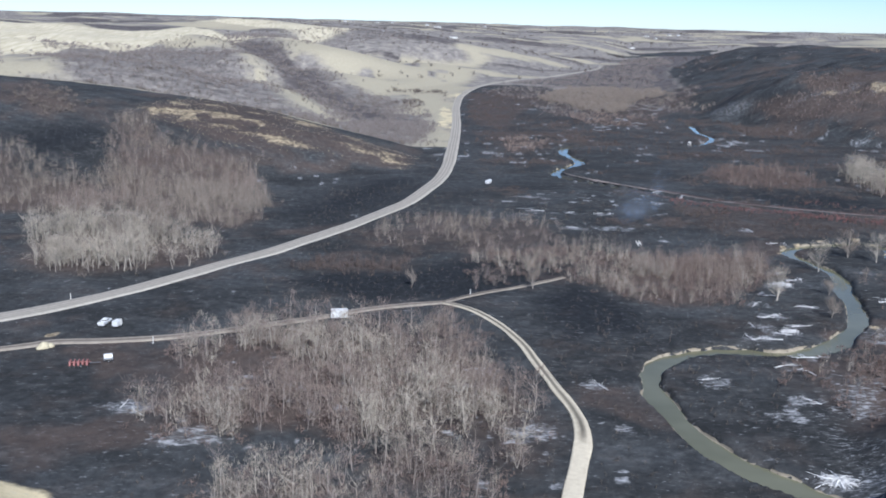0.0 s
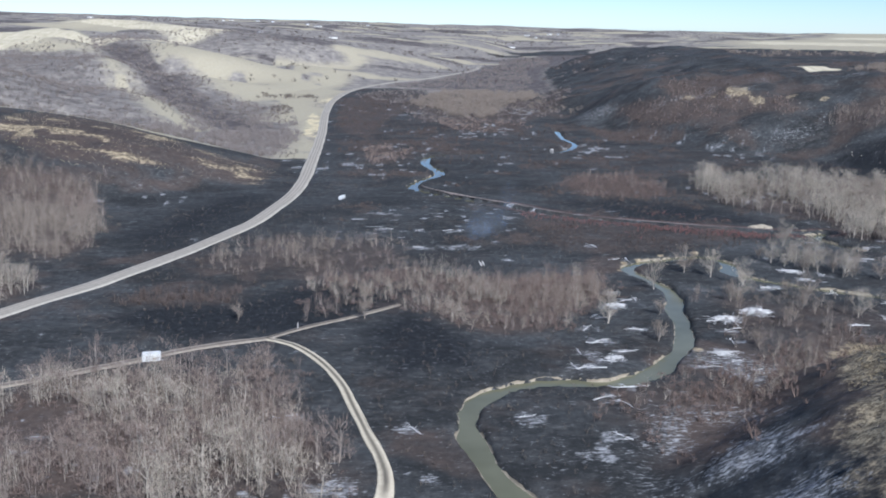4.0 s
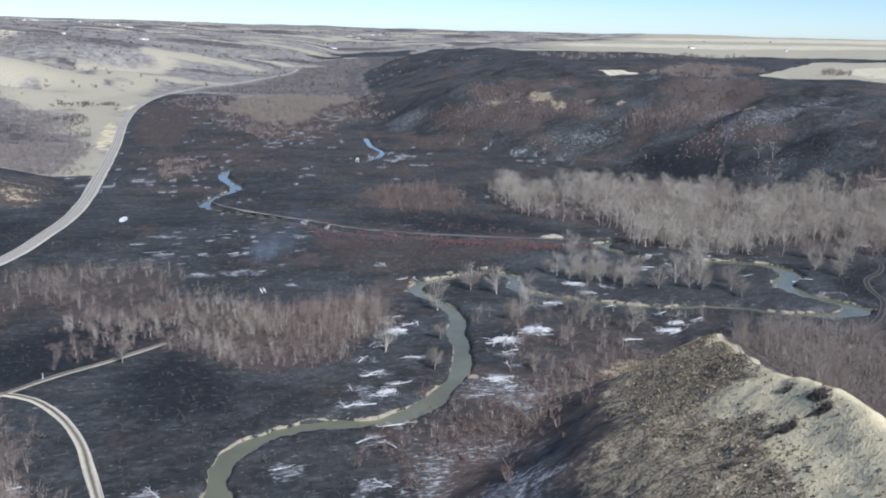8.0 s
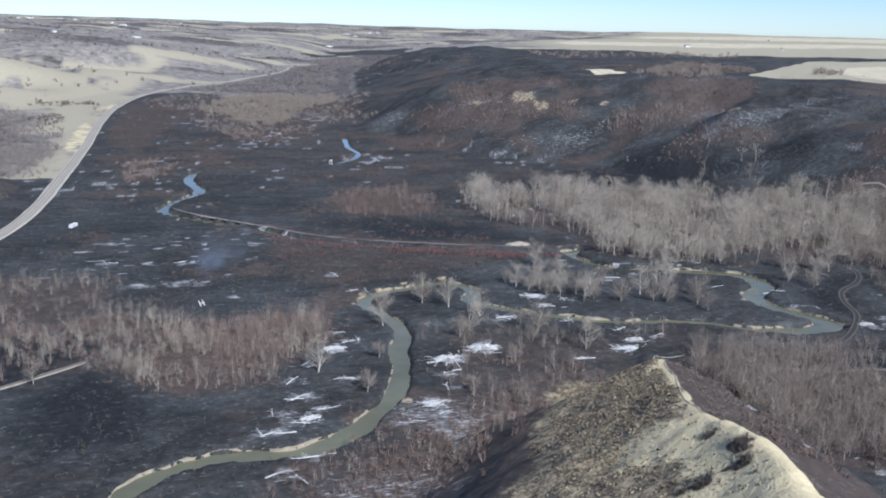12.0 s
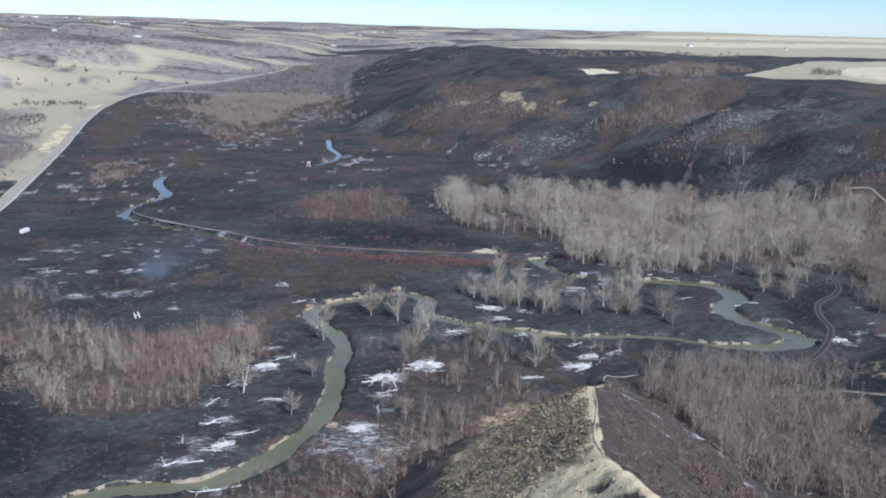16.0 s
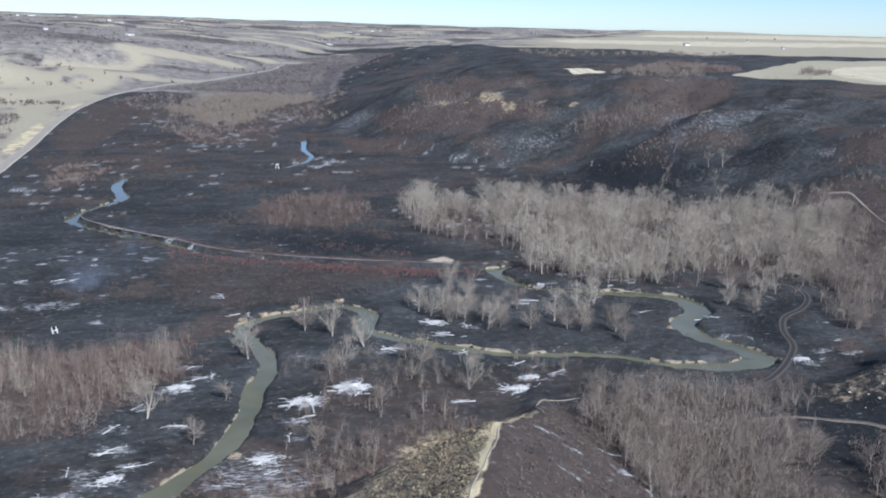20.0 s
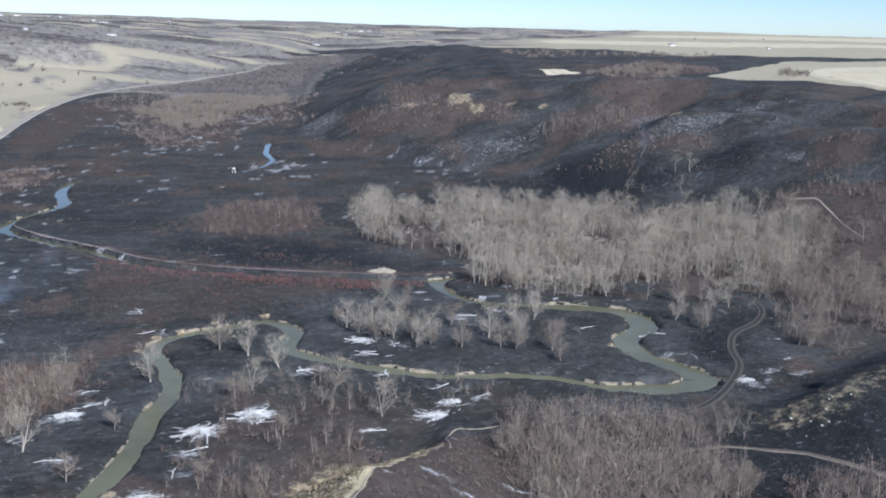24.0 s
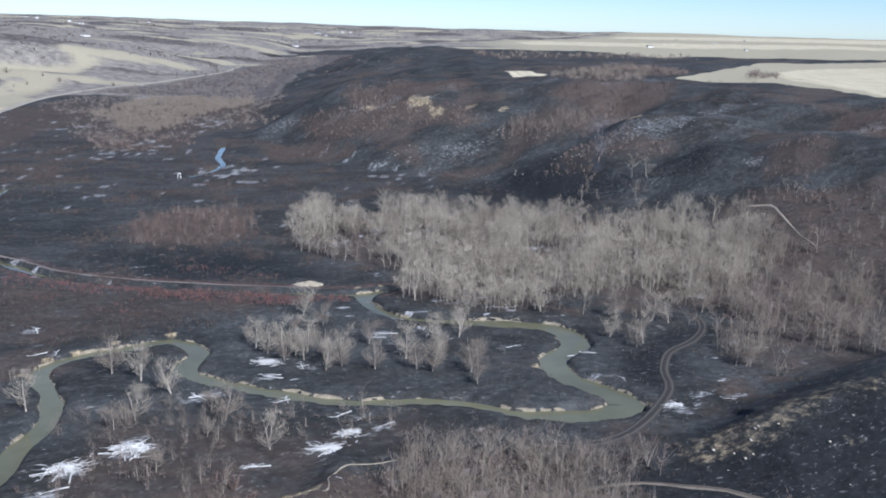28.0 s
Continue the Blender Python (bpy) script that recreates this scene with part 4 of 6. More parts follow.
ribbon("wheel_trail", TRAIL_EAST, (3.6, 3.6), SOOT, 0.2, 15, 0.3, ((-0.5, 0.17), (0.5, 0.17)), "sooty two-wheel trail curving past the creek bend", "track", 9)
ribbon("dirt_track", TRAIL_SOUTH, (1.2, 1.8, 2.0), DUST, 0.2, 9, 0.4, ((0, 0.25),), "grey dirt trail over the foot of a burnt slope", "track", 13)
ribbon("dirt_track", TRAIL_WOOD, (0.5, 1.6, 0.7, 0.4), DIRT, 0.25, 9, 0.5, (), "pale dirt trail between bare trees on a burnt slope", "track", 15)
ribbon("footpath", CREST_PATH, (0.5, 0.55, 0.5), PATH, 0.10, 5, 0.2, (), "narrow pale clay footpath along the ridge crest", "path", 11)

# ---- bare trees ----
class Cage:
    """Collects tubes and blades into arrays of triangles."""

    def __init__(self):
        self.v, self.f, self.n = [], [], 0

    def tube(self, path, radii, sides=4):
        path = np.asarray(path, float)
        rings = []
        for i, (p, r) in enumerate(zip(path, radii)):
            d = path[min(i + 1, len(path) - 1)] - path[max(i - 1, 0)]
            d = d / (np.linalg.norm(d) + 1e-9)
            u = np.cross(d, (0.31, 0.95, 0.07))
            u /= np.linalg.norm(u) + 1e-9
            w = np.cross(d, u)
            a = np.arange(sides) * 2 * math.pi / sides
            rings.append(p + r * (np.cos(a)[:, None] * u + np.sin(a)[:, None] * w))
        self.v.append(np.concatenate(rings))
        k = np.arange(sides)
        k2 = (k + 1) % sides
        for i in range(len(path) - 1):
            a, b = self.n + i * sides, self.n + (i + 1) * sides
            self.f.append(np.stack([a + k, a + k2, b + k2], -1))
            self.f.append(np.stack([a + k, b + k2, b + k], -1))
        self.n += sides * len(path)

    def blade(self, base, tip, width, rng):
        d = tip - base
        u = np.cross(d, rng.normal(size=3))
        u *= width / 2 / (np.linalg.norm(u) + 1e-9)
        self.v.append(np.array([base - u, base + u, tip]))
        self.f.append(np.array([[self.n, self.n + 1, self.n + 2]]))
        self.n += 3

    def arrays(self):
        return np.concatenate(self.v), np.concatenate(self.f)


def bare_tree(seed, limbs=8, twigs=120, crown=0.27, base=0.28, width=0.10, stems=1, radius=0.014, sides=4, fine_limbs=False):
    """A leafless tree one metre tall: the wood and the twigs apart. crown: its half-width; base: where it begins.
    Widths are for a tree of ten metres."""
    rng = np.random.default_rng(seed)
    wood, fine = Cage(), Cage()
    mid_z, half = (1 + base) / 2, (1 - base) / 2
    tops = []
    for s in range(stems):
        lean = rng.normal(size=2) * (0.05 + 0.10 * (stems > 1))
        zs = np.array([-0.03, 0.3, 0.6, 0.93]) * rng.uniform(0.85, 1.0)
        path = np.stack([lean[0] * zs + rng.normal(size=4) * 0.014, lean[1] * zs + rng.normal(size=4) * 0.014, zs], -1)
        path[0, :2] *= 0.4
        wood.tube(path, np.array([1.25, 0.9, 0.55, 0.1]) * radius / stems ** 0.4, sides)
        tops.append(path)
    ends = []
    for k in range(limbs):
        path = tops[k % stems]
        a = k * 2.4 + rng.uniform(-0.6, 0.6)
        lift = rng.uniform(-0.55, 0.95)
        reach = crown * math.sqrt(1 - 0.8 * lift * lift) * rng.uniform(0.7, 1.1)
        end = np.array([math.cos(a) * reach, math.sin(a) * reach, mid_z + half * lift])
        f = np.clip((end[2] - rng.uniform(0.7, 1.2) * reach) / 0.93, 0.16, 0.85)
        i = min(2, int(f * 3.1))
        p = path[i] + (f * 3.1 - i) * (path[min(i + 1, 3)] - path[i])
        mid = p + (end - p) * 0.5 + np.array([math.cos(a), math.sin(a), -0.4]) * reach * 0.12
        r = radius * 0.5 / stems ** 0.4
        if fine_limbs:
            wood.tube([p, mid, end], [r, 0.6 * r, 0.15 * r], 3)
        else:
            wood.blade(p, end, 2.2 * r, rng)
            wood.blade(p, end, 2.2 * r, rng)
        ends.append((p, end))
    heart = np.array([0, 0, mid_z - 0.25 * half])
    for k in range(twigs):
        p, end = ends[k % limbs]
        start = p + (end - p) * rng.uniform(0.25, 1.0) + rng.normal(size=3) * 0.055 * np.array([1, 1, 0.9])
        d = (start - heart) / crown * 0.42 + rng.normal(size=3) * 0.42 + np.array([0, 0, 0.55])
        tip = start + d / np.linalg.norm(d) * rng.uniform(0.06, 0.16)
        fine.blade(start, tip, width / 10 * rng.uniform(0.6, 1.4), rng)
    return wood.arrays(), fine.arrays()


def bare_shrub(seed, stems=16, width=0.10):
    """A leafless bush one metre tall, of thin stems only."""
    rng = np.random.default_rng(seed)
    wood, fine = Cage(), Cage()
    for k in range(stems):
        a, r = rng.uniform(0, 6.28), rng.uniform(0.05, 0.55)
        base = np.array([math.cos(a) * 0.12, math.sin(a) * 0.12, -0.02])
        tip = np.array([math.cos(a) * r, math.sin(a) * r, rng.uniform(0.55, 1.0)])
        fine.blade(base, tip, width / 3 * rng.uniform(0.6, 1.3), rng)
        for j in range(2):
            b = base + (tip - base) * rng.uniform(0.3, 0.8)
            fine.blade(b, b + np.array([rng.normal() * 0.16, rng.normal() * 0.16, rng.uniform(0.15, 0.35)]), width / 3.6, rng)
    wood.tube([(0, 0, -0.03), (0.01, 0, 0.3), (0.03, 0.02, 0.7)], [0.012, 0.009, 0.003], 3)
    return wood.arrays(), fine.arrays()


def puffy(seed, blades=54, wide=0.05):
    """A far bush or small tree one metre tall: an uneven crown of short upright twigs down to the ground."""
    rng = np.random.default_rng(seed)
    wood, fine = Cage(), Cage()
    lobes = [np.array([rng.normal() * 0.2, rng.normal() * 0.2, rng.uniform(0.3, 0.62)]) for k in range(4)]
    for k in range(blades):
        base = lobes[k % 4] + rng.normal(size=3) * np.array([0.15, 0.15, 0.13])
        d = rng.normal(size=3) * 0.35 + np.array([0, 0, 0.7])
        fine.blade(base - 0.1 * d, base + d / np.linalg.norm(d) * rng.uniform(0.12, 0.26), wide * rng.uniform(0.5, 1.5), rng)
    wood.tube([(0, 0, -0.05), (0.03, 0.02, 0.75)], [0.02, 0.006], 3)
    return wood.arrays(), fine.arrays()


def wispy(seed, twigs=110):
    """A young poplar or willow one metre tall: a few thin leaning stems with upright twigs."""
    rng = np.random.default_rng(seed)
    wood, fine = Cage(), Cage()
    stems = []
    for k in range(3):
        lean = rng.normal(size=2) * 0.13
        top = rng.uniform(0.6, 1.0)
        wood.blade(np.array([lean[0] * 0.2, lean[1] * 0.2, -0.03]), np.array([lean[0], lean[1], top]), 0.016, rng)
        stems.append((lean, top))
    for k in range(twigs):
        lean, top = stems[k % 3]
        h = top * rng.uniform(0.0, 1.0)
        base = np.array([lean[0] * h, lean[1] * h, h]) + rng.normal(size=3) * np.array([0.09, 0.09, 0.03])
        d = np.array([rng.normal() * 0.45, rng.normal() * 0.45, 0.8])
        fine.blade(base, base + d / np.linalg.norm(d) * rng.uniform(0.08, 0.20), 0.0075 * rng.uniform(0.6, 1.5), rng)
    return wood.arrays(), fine.arrays()


TREES = {
    "pale": [bare_tree(s, 9, 190, 0.27 + 0.02 * s, 0.16, 0.080, 1, 0.010, 3) for s in range(5)] + [bare_tree(9, 9, 190, 0.35, 0.16, 0.080, 2, 0.010, 3)],
    "grey": [bare_tree(20 + s, 9, 185, 0.29 + 0.02 * s, 0.08, 0.075, 1 + s % 2, 0.009, 3) for s in range(6)],
    "brown": [bare_tree(40 + s, 9, 190, 0.29 + 0.02 * s, 0.05, 0.080, 1 + s % 2, 0.009, 3) for s in range(6)],
    "rust": [bare_tree(60 + s, 8, 170, 0.30 + 0.02 * s, 0.02, 0.072, 2, 0.007, 3) for s in range(5)],
    "far": [puffy(65 + s) for s in range(6)],
    "red": [bare_shrub(70 + s, 8, 0.15) for s in range(4)],
    "low": [bare_shrub(85 + s, 6, 0.20) for s in range(5)],
    "speck": [puffy(75 + s, 22, 0.06) for s in range(5)],
    "under": [puffy(95 + s, 34, 0.05) for s in range(4)],
    "wispy": [wispy(110 + s) for s in range(6)],
    "bush": [bare_shrub(80 + s, 13, 0.10) for s in range(5)],
}


def face_normals(v, f):
    a, b, c = (v[f[:, k]] for k in range(3))
    return np.cross(b - a, c - a)


def soft_normals(v, f, crown):
    """Faces and vertex normals of a plant: twigs take the round of their crown, wood its own."""
    if not crown:
        n = np.zeros_like(v)
        for k in range(3):
            np.add.at(n, f[:, k], face_normals(v, f))
    else:
        n = (v - np.array([0, 0, 0.38])) * np.array([1.5, 1.5, 1.3]) + np.array([0, 0, 0.22])
        n = n + 0.16 * np.random.default_rng(len(v)).normal(size=v.shape)
        back = np.sum(face_normals(v, f) * n[f].mean(1), -1) < 0
        f = np.where(back[:, None], f[:, ::-1], f)
    return f, n / (np.linalg.norm(n, axis=1)[:, None] + 1e-9)


def put_normals(ob, normals):
    a = ob.data.attributes.new("custom_normal", "FLOAT_VECTOR", "POINT")
    a.data.foreach_set("vector", np.asarray(normals, np.float32).ravel())
    ob.data.update()


def plant_stuff(name, spots, templates, materials, label, category, crowned=True):
    """Many plants joined into one mesh. spots: rows of x, y, height, turn, girth."""
    vs, fs, ms, ns, n = [], [], [], [], 0
    spots = np.asarray(spots, float)
    z = height(spots[:, 0], spots[:, 1])
    pick = np.arange(len(spots)) % len(templates)
    for k, parts_ in enumerate(templates):
        rows = np.where(pick == k)[0]
        if not len(rows):
            continue
        x, y, h, a, g = spots[rows].T
        for slot, (v, f) in enumerate(parts_):
            f, nor = soft_normals(v, f, crowned and slot == 1)
            ca, sa = np.cos(a)[:, None], np.sin(a)[:, None]
            px = (v[None, :, 0] * ca - v[None, :, 1] * sa) * (h * g)[:, None] + x[:, None]
            py = (v[None, :, 0] * sa + v[None, :, 1] * ca) * (h * g)[:, None] + y[:, None]
            pz = v[None, :, 2] * h[:, None] + z[rows][:, None]
            vs.append(np.stack([px, py, pz], -1).reshape(-1, 3))
            ns.append(np.stack([nor[None, :, 0] * ca - nor[None, :, 1] * sa, nor[None, :, 0] * sa + nor[None, :, 1] * ca, nor[None, :, 2] + 0 * ca], -1).reshape(-1, 3))
            fs.append((f[None] + (n + np.arange(len(rows)) * len(v))[:, None, None]).reshape(-1, 3))
            ms.append(np.full(len(fs[-1]), slot))
            n += len(rows) * len(v)
    ob = mesh_object(name, np.concatenate(vs), np.concatenate(fs), materials[0])
    ob.data.materials.append(materials[1])
    ob.data.polygons.foreach_set("material_index", np.concatenate(ms).astype(np.int32))
    put_normals(ob, np.concatenate(ns))
    return tagged(ob, label, category, kind="stuff")


def scatter(poly, density, seed, keep=None):
    rng = np.random.default_rng(seed)
    pts = np.array(poly, float)
    (x0, y0), (x1, y1) = pts.min(0), pts.max(0)
    n = int((x1 - x0) * (y1 - y0) * density)
    x, y = rng.uniform(x0, x1, n), rng.uniform(y0, y1, n)
    m = inside(x, y, poly, 5.0) + 0.4 * vnoise(x, y, 14, 7) > rng.uniform(0.15, 0.85, n)
    m &= (creek(x, y) > 1.5) & (vnoise(x, y, 17, 44) > -0.5)
    for line, w in ((ROAD, 8), (LANE, 3), (TRACK_SOUTH, 3.5), (TRACK_NORTH, 3), (TRAIL_EAST, 3.5), (CREST_PATH, 3), (TRAIL_WOOD, 3.5), (TRAIL_SOUTH, 4)):
        m &= close_to(x, y, line, 15)[0] > w
    if keep is not None:
        m &= keep(x, y)
    return x[m], y[m], rng


WISPY = ("valley thicket", "rust thicket", "ridge foot brush", "ridge brush", "creek brush", "east brush", "roadside brush", "slope grove", "hillside wood")
BIG_WOOD = [g[1] for g in GROVES if g[0] == "big wood"][0]
WOOD_WORDS = {"dusky": "dense leafless grey-lilac brush in a dry prairie gully", "drab": "low leafless grey-brown brush on a burnt hill", "scorched": "low scorched brown brush on burnt ground", "pale": "dense leafless pale grey aspen trees standing on burnt ground", "grey": "leafless grey trees and brush on burnt ground",
              "brown": "leafless brown poplar and willow brush on scorched ground", "rust": "leafless rust-brown willow thicket on burnt ground",
              "red": "low red-stemmed willow shrubs along the creek bank"}
for n, (key, poly, density, tall, kind_, b, tw) in enumerate(GROVES):
    x, y, rng = scatter(poly, density, 100 + n)
    low = tall[1] < 4 and kind_ != "red"
    h = rng.uniform(*tall, len(x)) * (1 + 0.22 * vnoise(x, y, 20, 6) + 0.16 * vnoise(x, y, 60, 8)) * np.where(rng.uniform(0, 1, len(x)) < 0.25, 0.6, 1.0)
    spots = np.stack([x, y, h, rng.uniform(0, 6.28, len(x)), rng.uniform(0.85, 1.25, len(x))], -1)
    if not low and kind_ in ("pale", "grey", "brown", "rust") and np.mean([p[1] for p in poly]) < 600:
        under = np.arange(len(x))[rng.uniform(0, 1, len(x)) < 0.85]
        px, py = x[under] + rng.normal(0, 4.0, len(under)), y[under] + rng.normal(0, 4.0, len(under))
        ok = creek(px, py) > 1.5
        for line, w in ((ROAD, 8), (LANE, 3), (TRACK_SOUTH, 3.5), (TRACK_NORTH, 3), (TRAIL_EAST, 3.5), (CREST_PATH, 3), (TRAIL_SOUTH, 3)):
            ok &= close_to(px, py, line, 15)[0] > w
        px, py = px[ok], py[ok]
        plant_stuff("underbrush", np.stack([px, py, rng.uniform(0.9, 3.0, len(px)), rng.uniform(0, 6.28, len(px)), rng.uniform(1.0, 1.8, len(px))], -1),
                    TREES["under"], BARK["rust" if kind_ in ("brown", "rust") else "drab"], "low leafless brush under bare trees", "brush")
    kit = "low" if low else "wispy" if key == "slope grove" else "far" if kind_ in ("drab", "dusky") or np.mean([p[1] for p in poly]) > 600 else "wispy" if key in WISPY else kind_
    other = {"brown": "pale", "grey": "brown", "pale": "grey", "rust": "brown"}.get(kind_) if not low and kit != "far" else None
    turned = (vnoise(x, y, 24, 9) + rng.uniform(-0.7, 0.7, len(x)) > {"brown": 0.42, "grey": 0.30, "pale": 0.55, "rust": 0.45}.get(kind_, 9)) & (other is not None)
    for tone, some in ((kind_, ~turned), (other, turned)):
        if some.any():
            plant_stuff("wood" if not low else "thicket", spots[some], TREES[kit], BARK[tone], WOOD_WORDS[tone], "woodland" if not low else "thicket")

# low brush over the unburnt slopes west of the road
_rng = np.random.default_rng(5)
_x, _y = _rng.uniform(-520, 0, 16000), _rng.uniform(650, 1500, 16000)
_dl = left_toe(_y) - _x
_road_x = np.interp(_y, [p[1] for p in ROAD], [p[0] for p in ROAD])
_keep = (fbm(_x, _y, 70, 4, 95) > -0.25) & (_x < _road_x - 12)
for poly in OPEN_GRASS:
    _keep &= inside(_x, _y, poly, 10) < 0.4
_x, _y = _x[_keep][:2600], _y[_keep][:2600]
plant_stuff("brush", np.stack([_x, _y, _rng.uniform(1.5, 4.2, len(_x)), _rng.uniform(0, 6.28, len(_x)), _rng.uniform(1.0, 1.9, len(_x))], -1),
            TREES["low"], BARK["drab"], "leafless grey-brown brush on dry prairie slopes", "brush")
# charred stems left all over the burnt floor
_x, _y = _rng.uniform(-60, 420, 22000), _rng.uniform(150, 640, 22000)
_keep = (creek(_x, _y) > 1.5) & (_x < right_toe(_y) - 8) & (fbm(_x, _y, 45, 3, 31) > -0.2) & (to_line(_x, _y, RIDGE)[0] > 45)
for line, w in ((ROAD, 8), (LANE, 4), (TRACK_SOUTH, 4), (TRACK_NORTH, 4), (TRAIL_EAST, 4), (TRAIL_SOUTH, 3)):
    _keep &= close_to(_x, _y, line, 15)[0] > w
_x, _y = _x[_keep][:7000], _y[_keep][:7000]
plant_stuff("burnt_brush", np.stack([_x, _y, _rng.uniform(0.6, 1.8, len(_x)), _rng.uniform(0, 6.28, len(_x)), _rng.uniform(0.8, 1.6, len(_x))], -1),
            [bare_shrub(90 + s, 5, 0.13) for s in range(5)], BARK["char"], "charred shrub stems standing on burnt ground", "brush")
_x, _y = _rng.uniform(230, 700, 24000), _rng.uniform(420, 1100, 24000)
_keep = (_x > right_toe(_y) - 10) & (fbm(_x * 0.55, _y, 40, 4, 96) > 0.5 + 0.25 * _rng.uniform(-1, 1, 24000))
for poly in PALE_FIELDS + [TAN_FIELD] + SOOTY[6:8]:
    _keep &= inside(_x, _y, poly, 3) < 0.2
_x, _y = _x[_keep][:3200], _y[_keep][:3200]
plant_stuff("brush", np.stack([_x, _y, _rng.uniform(0.8, 2.4, len(_x)), _rng.uniform(0, 6.28, len(_x)), _rng.uniform(1.0, 2.0, len(_x))], -1),
            TREES["speck"], BARK["scorched"], "scorched grey-brown shrubs on the burnt slope", "brush")
_x, _y = _rng.uniform(20, 380, 30000), _rng.uniform(380, 1150, 30000)
_keep = (creek(_x, _y) > 2) & (_x < right_toe(_y) + 10) & (fbm(_x, _y, 26, 4, 96) + 0.35 * vnoise(_x, _y, 90, 68) > 0.28) & (close_to(_x, _y, ROAD, 20)[0] > 12) & (inside(_x, _y, BIG_WOOD, 5) < 0.3)
_x, _y = _x[_keep][:4200], _y[_keep][:4200]
plant_stuff("brush", np.stack([_x, _y, _rng.uniform(0.9, 2.6, len(_x)), _rng.uniform(0, 6.28, len(_x)), _rng.uniform(1.0, 2.0, len(_x))], -1),
            TREES["speck"], BARK["scorched"], "low scorched brown brush on the valley floor", "brush")
# far tree lines and brush on the unburnt land beyond
_x, _y = _rng.uniform(-900, 2300, 9000), _rng.uniform(1350, 4300, 9000)
_keep = (fbm(_x * 0.6, _y, 95, 5, 85) > 0.15) & (np.abs(_x - 0.28 * _y) < 0.52 * _y) & (_x < right_toe(_y) + 120) | (vnoise(_x * 0.2, _y, 60, 88) > 0.9) & (_y > 2000)
_x, _y = _x[_keep][:1700], _y[_keep][:1700]
plant_stuff("brush", np.stack([_x, _y, _rng.uniform(3, 7, len(_x)), _rng.uniform(0, 6.28, len(_x)), _rng.uniform(1.2, 2.6, len(_x))], -1),
            TREES["low"], BARK["scorched"], "far leafless brush and tree lines on the prairie", "brush")
# rows of pale stubble left standing on the burnt hill
_rows = [(x, y + 2.0 * vnoise(x, y, 25, 3)) for y in range(542, 644, 6) for x in range(-185, -16, 2) if vnoise(x * 1.0, y * 1.0, 22, 4) > -0.35]
_x, _y = np.array(_rows).T
_x, _y = _x + _rng.normal(0, 0.5, len(_x)), _y + _rng.normal(0, 0.5, len(_x))
_keep = (inside(_x, _y, STUBBLE, 6) > 0.45) & (_rng.uniform(0, 1, len(_x)) < 0.7)
_x, _y = _x[_keep], _y[_keep]
plant_stuff("dry_stubble", np.stack([_x, _y, _rng.uniform(0.5, 1.1, len(_x)), _rng.uniform(0, 6.28, len(_x)), _rng.uniform(1.0, 1.8, len(_x))], -1),
            TREES["low"], BARK["straw"], "rows of pale dry stubble on a burnt hillside", "stubble")


def tuft(seed, blades=6, wide=0.22):
    """A low bunch of grass one metre across: broad leaning blades round a short stem."""
    rng = np.random.default_rng(seed)
    wood, fine = Cage(), Cage()
    for k in range(blades):
        a = k * 6.28 / blades + rng.uniform(-0.4, 0.4)
        base = np.array([math.cos(a) * 0.12, math.sin(a) * 0.12, -0.1])
        fine.blade(base, np.array([math.cos(a) * rng.uniform(0.3, 0.6), math.sin(a) * rng.uniform(0.3, 0.6), rng.uniform(0.5, 1.0)]), wide * rng.uniform(0.8, 1.6), rng)
    wood.tube([(0, 0, -0.1), (0.03, 0.02, 0.6)], [0.14, 0.02], 3)
    return wood.arrays(), fine.arrays()


def clod(seed):
    """A broken lump of dry clay about one metre across."""
    rng = np.random.default_rng(seed)
    v = np.array([(1, 0, 0), (-1, 0, 0), (0, 1, 0), (0, -1, 0), (0, 0, 1), (0, 0, -1)], float) * rng.uniform(0.3, 0.65, (6, 3)) + rng.normal(0, 0.1, (6, 3))
    f = np.array([(4, 0, 2), (4, 2, 1), (4, 1, 3), (4, 3, 0), (5, 2, 0), (5, 1, 2), (5, 3, 1), (5, 0, 3)])
    return (v[[0, 2, 4]] * 0.9, np.array([[0, 1, 2]])), (v, f)


# bunch grass, clods and black bushes on the bare ridge
_x, _y = _rng.uniform(80, 215, 140000), _rng.uniform(95, 295, 140000)
_d, _top, _side = to_line(_x, _y, RIDGE, RIDGE_TOP)
_rough = fbm(_x, _y, 16, 3, 84)
_bare = step(17, 9, _d + 5 * _rough) * step(44, 49, _top)
_flank = (_side > 0) & (_d + 5 * _rough < 27 * _rng.uniform(0.35, 1.0, len(_x))) & (_top > 22 + 8 * _rough) & (_d > 1.5) & (_rng.uniform(0, 1, len(_x)) > 0.93 * _bare)
_a, _b = _x[_flank], _y[_flank]
for _cut, _kit, _kind, _size, _name, _label, _cat in (
        (slice(0, 3600), [tuft(s) for s in range(4)], "tussock", (0.25, 0.6), "bunch_grass", "clumps of dry tan bunch grass on a bare ridge", "grass"),
        (slice(3600, 5800), [tuft(10 + s) for s in range(4)], "char", (0.25, 0.6), "burnt_tufts", "blackened grass tufts on the ridge flank", "grass"),
        (slice(5800, 8800), [clod(s) for s in range(5)], "clay", (0.2, 0.6), "clay_clods", "crumbled dry clay clods on the ridge flank", "rubble")):
    _p, _q = _a[_cut], _b[_cut]
    plant_stuff(_name, np.stack([_p, _q, _rng.uniform(*_size, len(_p)), _rng.uniform(0, 6.28, len(_p)), _rng.uniform(0.9, 1.7, len(_p))], -1), _kit, BARK[_kind], _label, _cat, _kind != "clay")
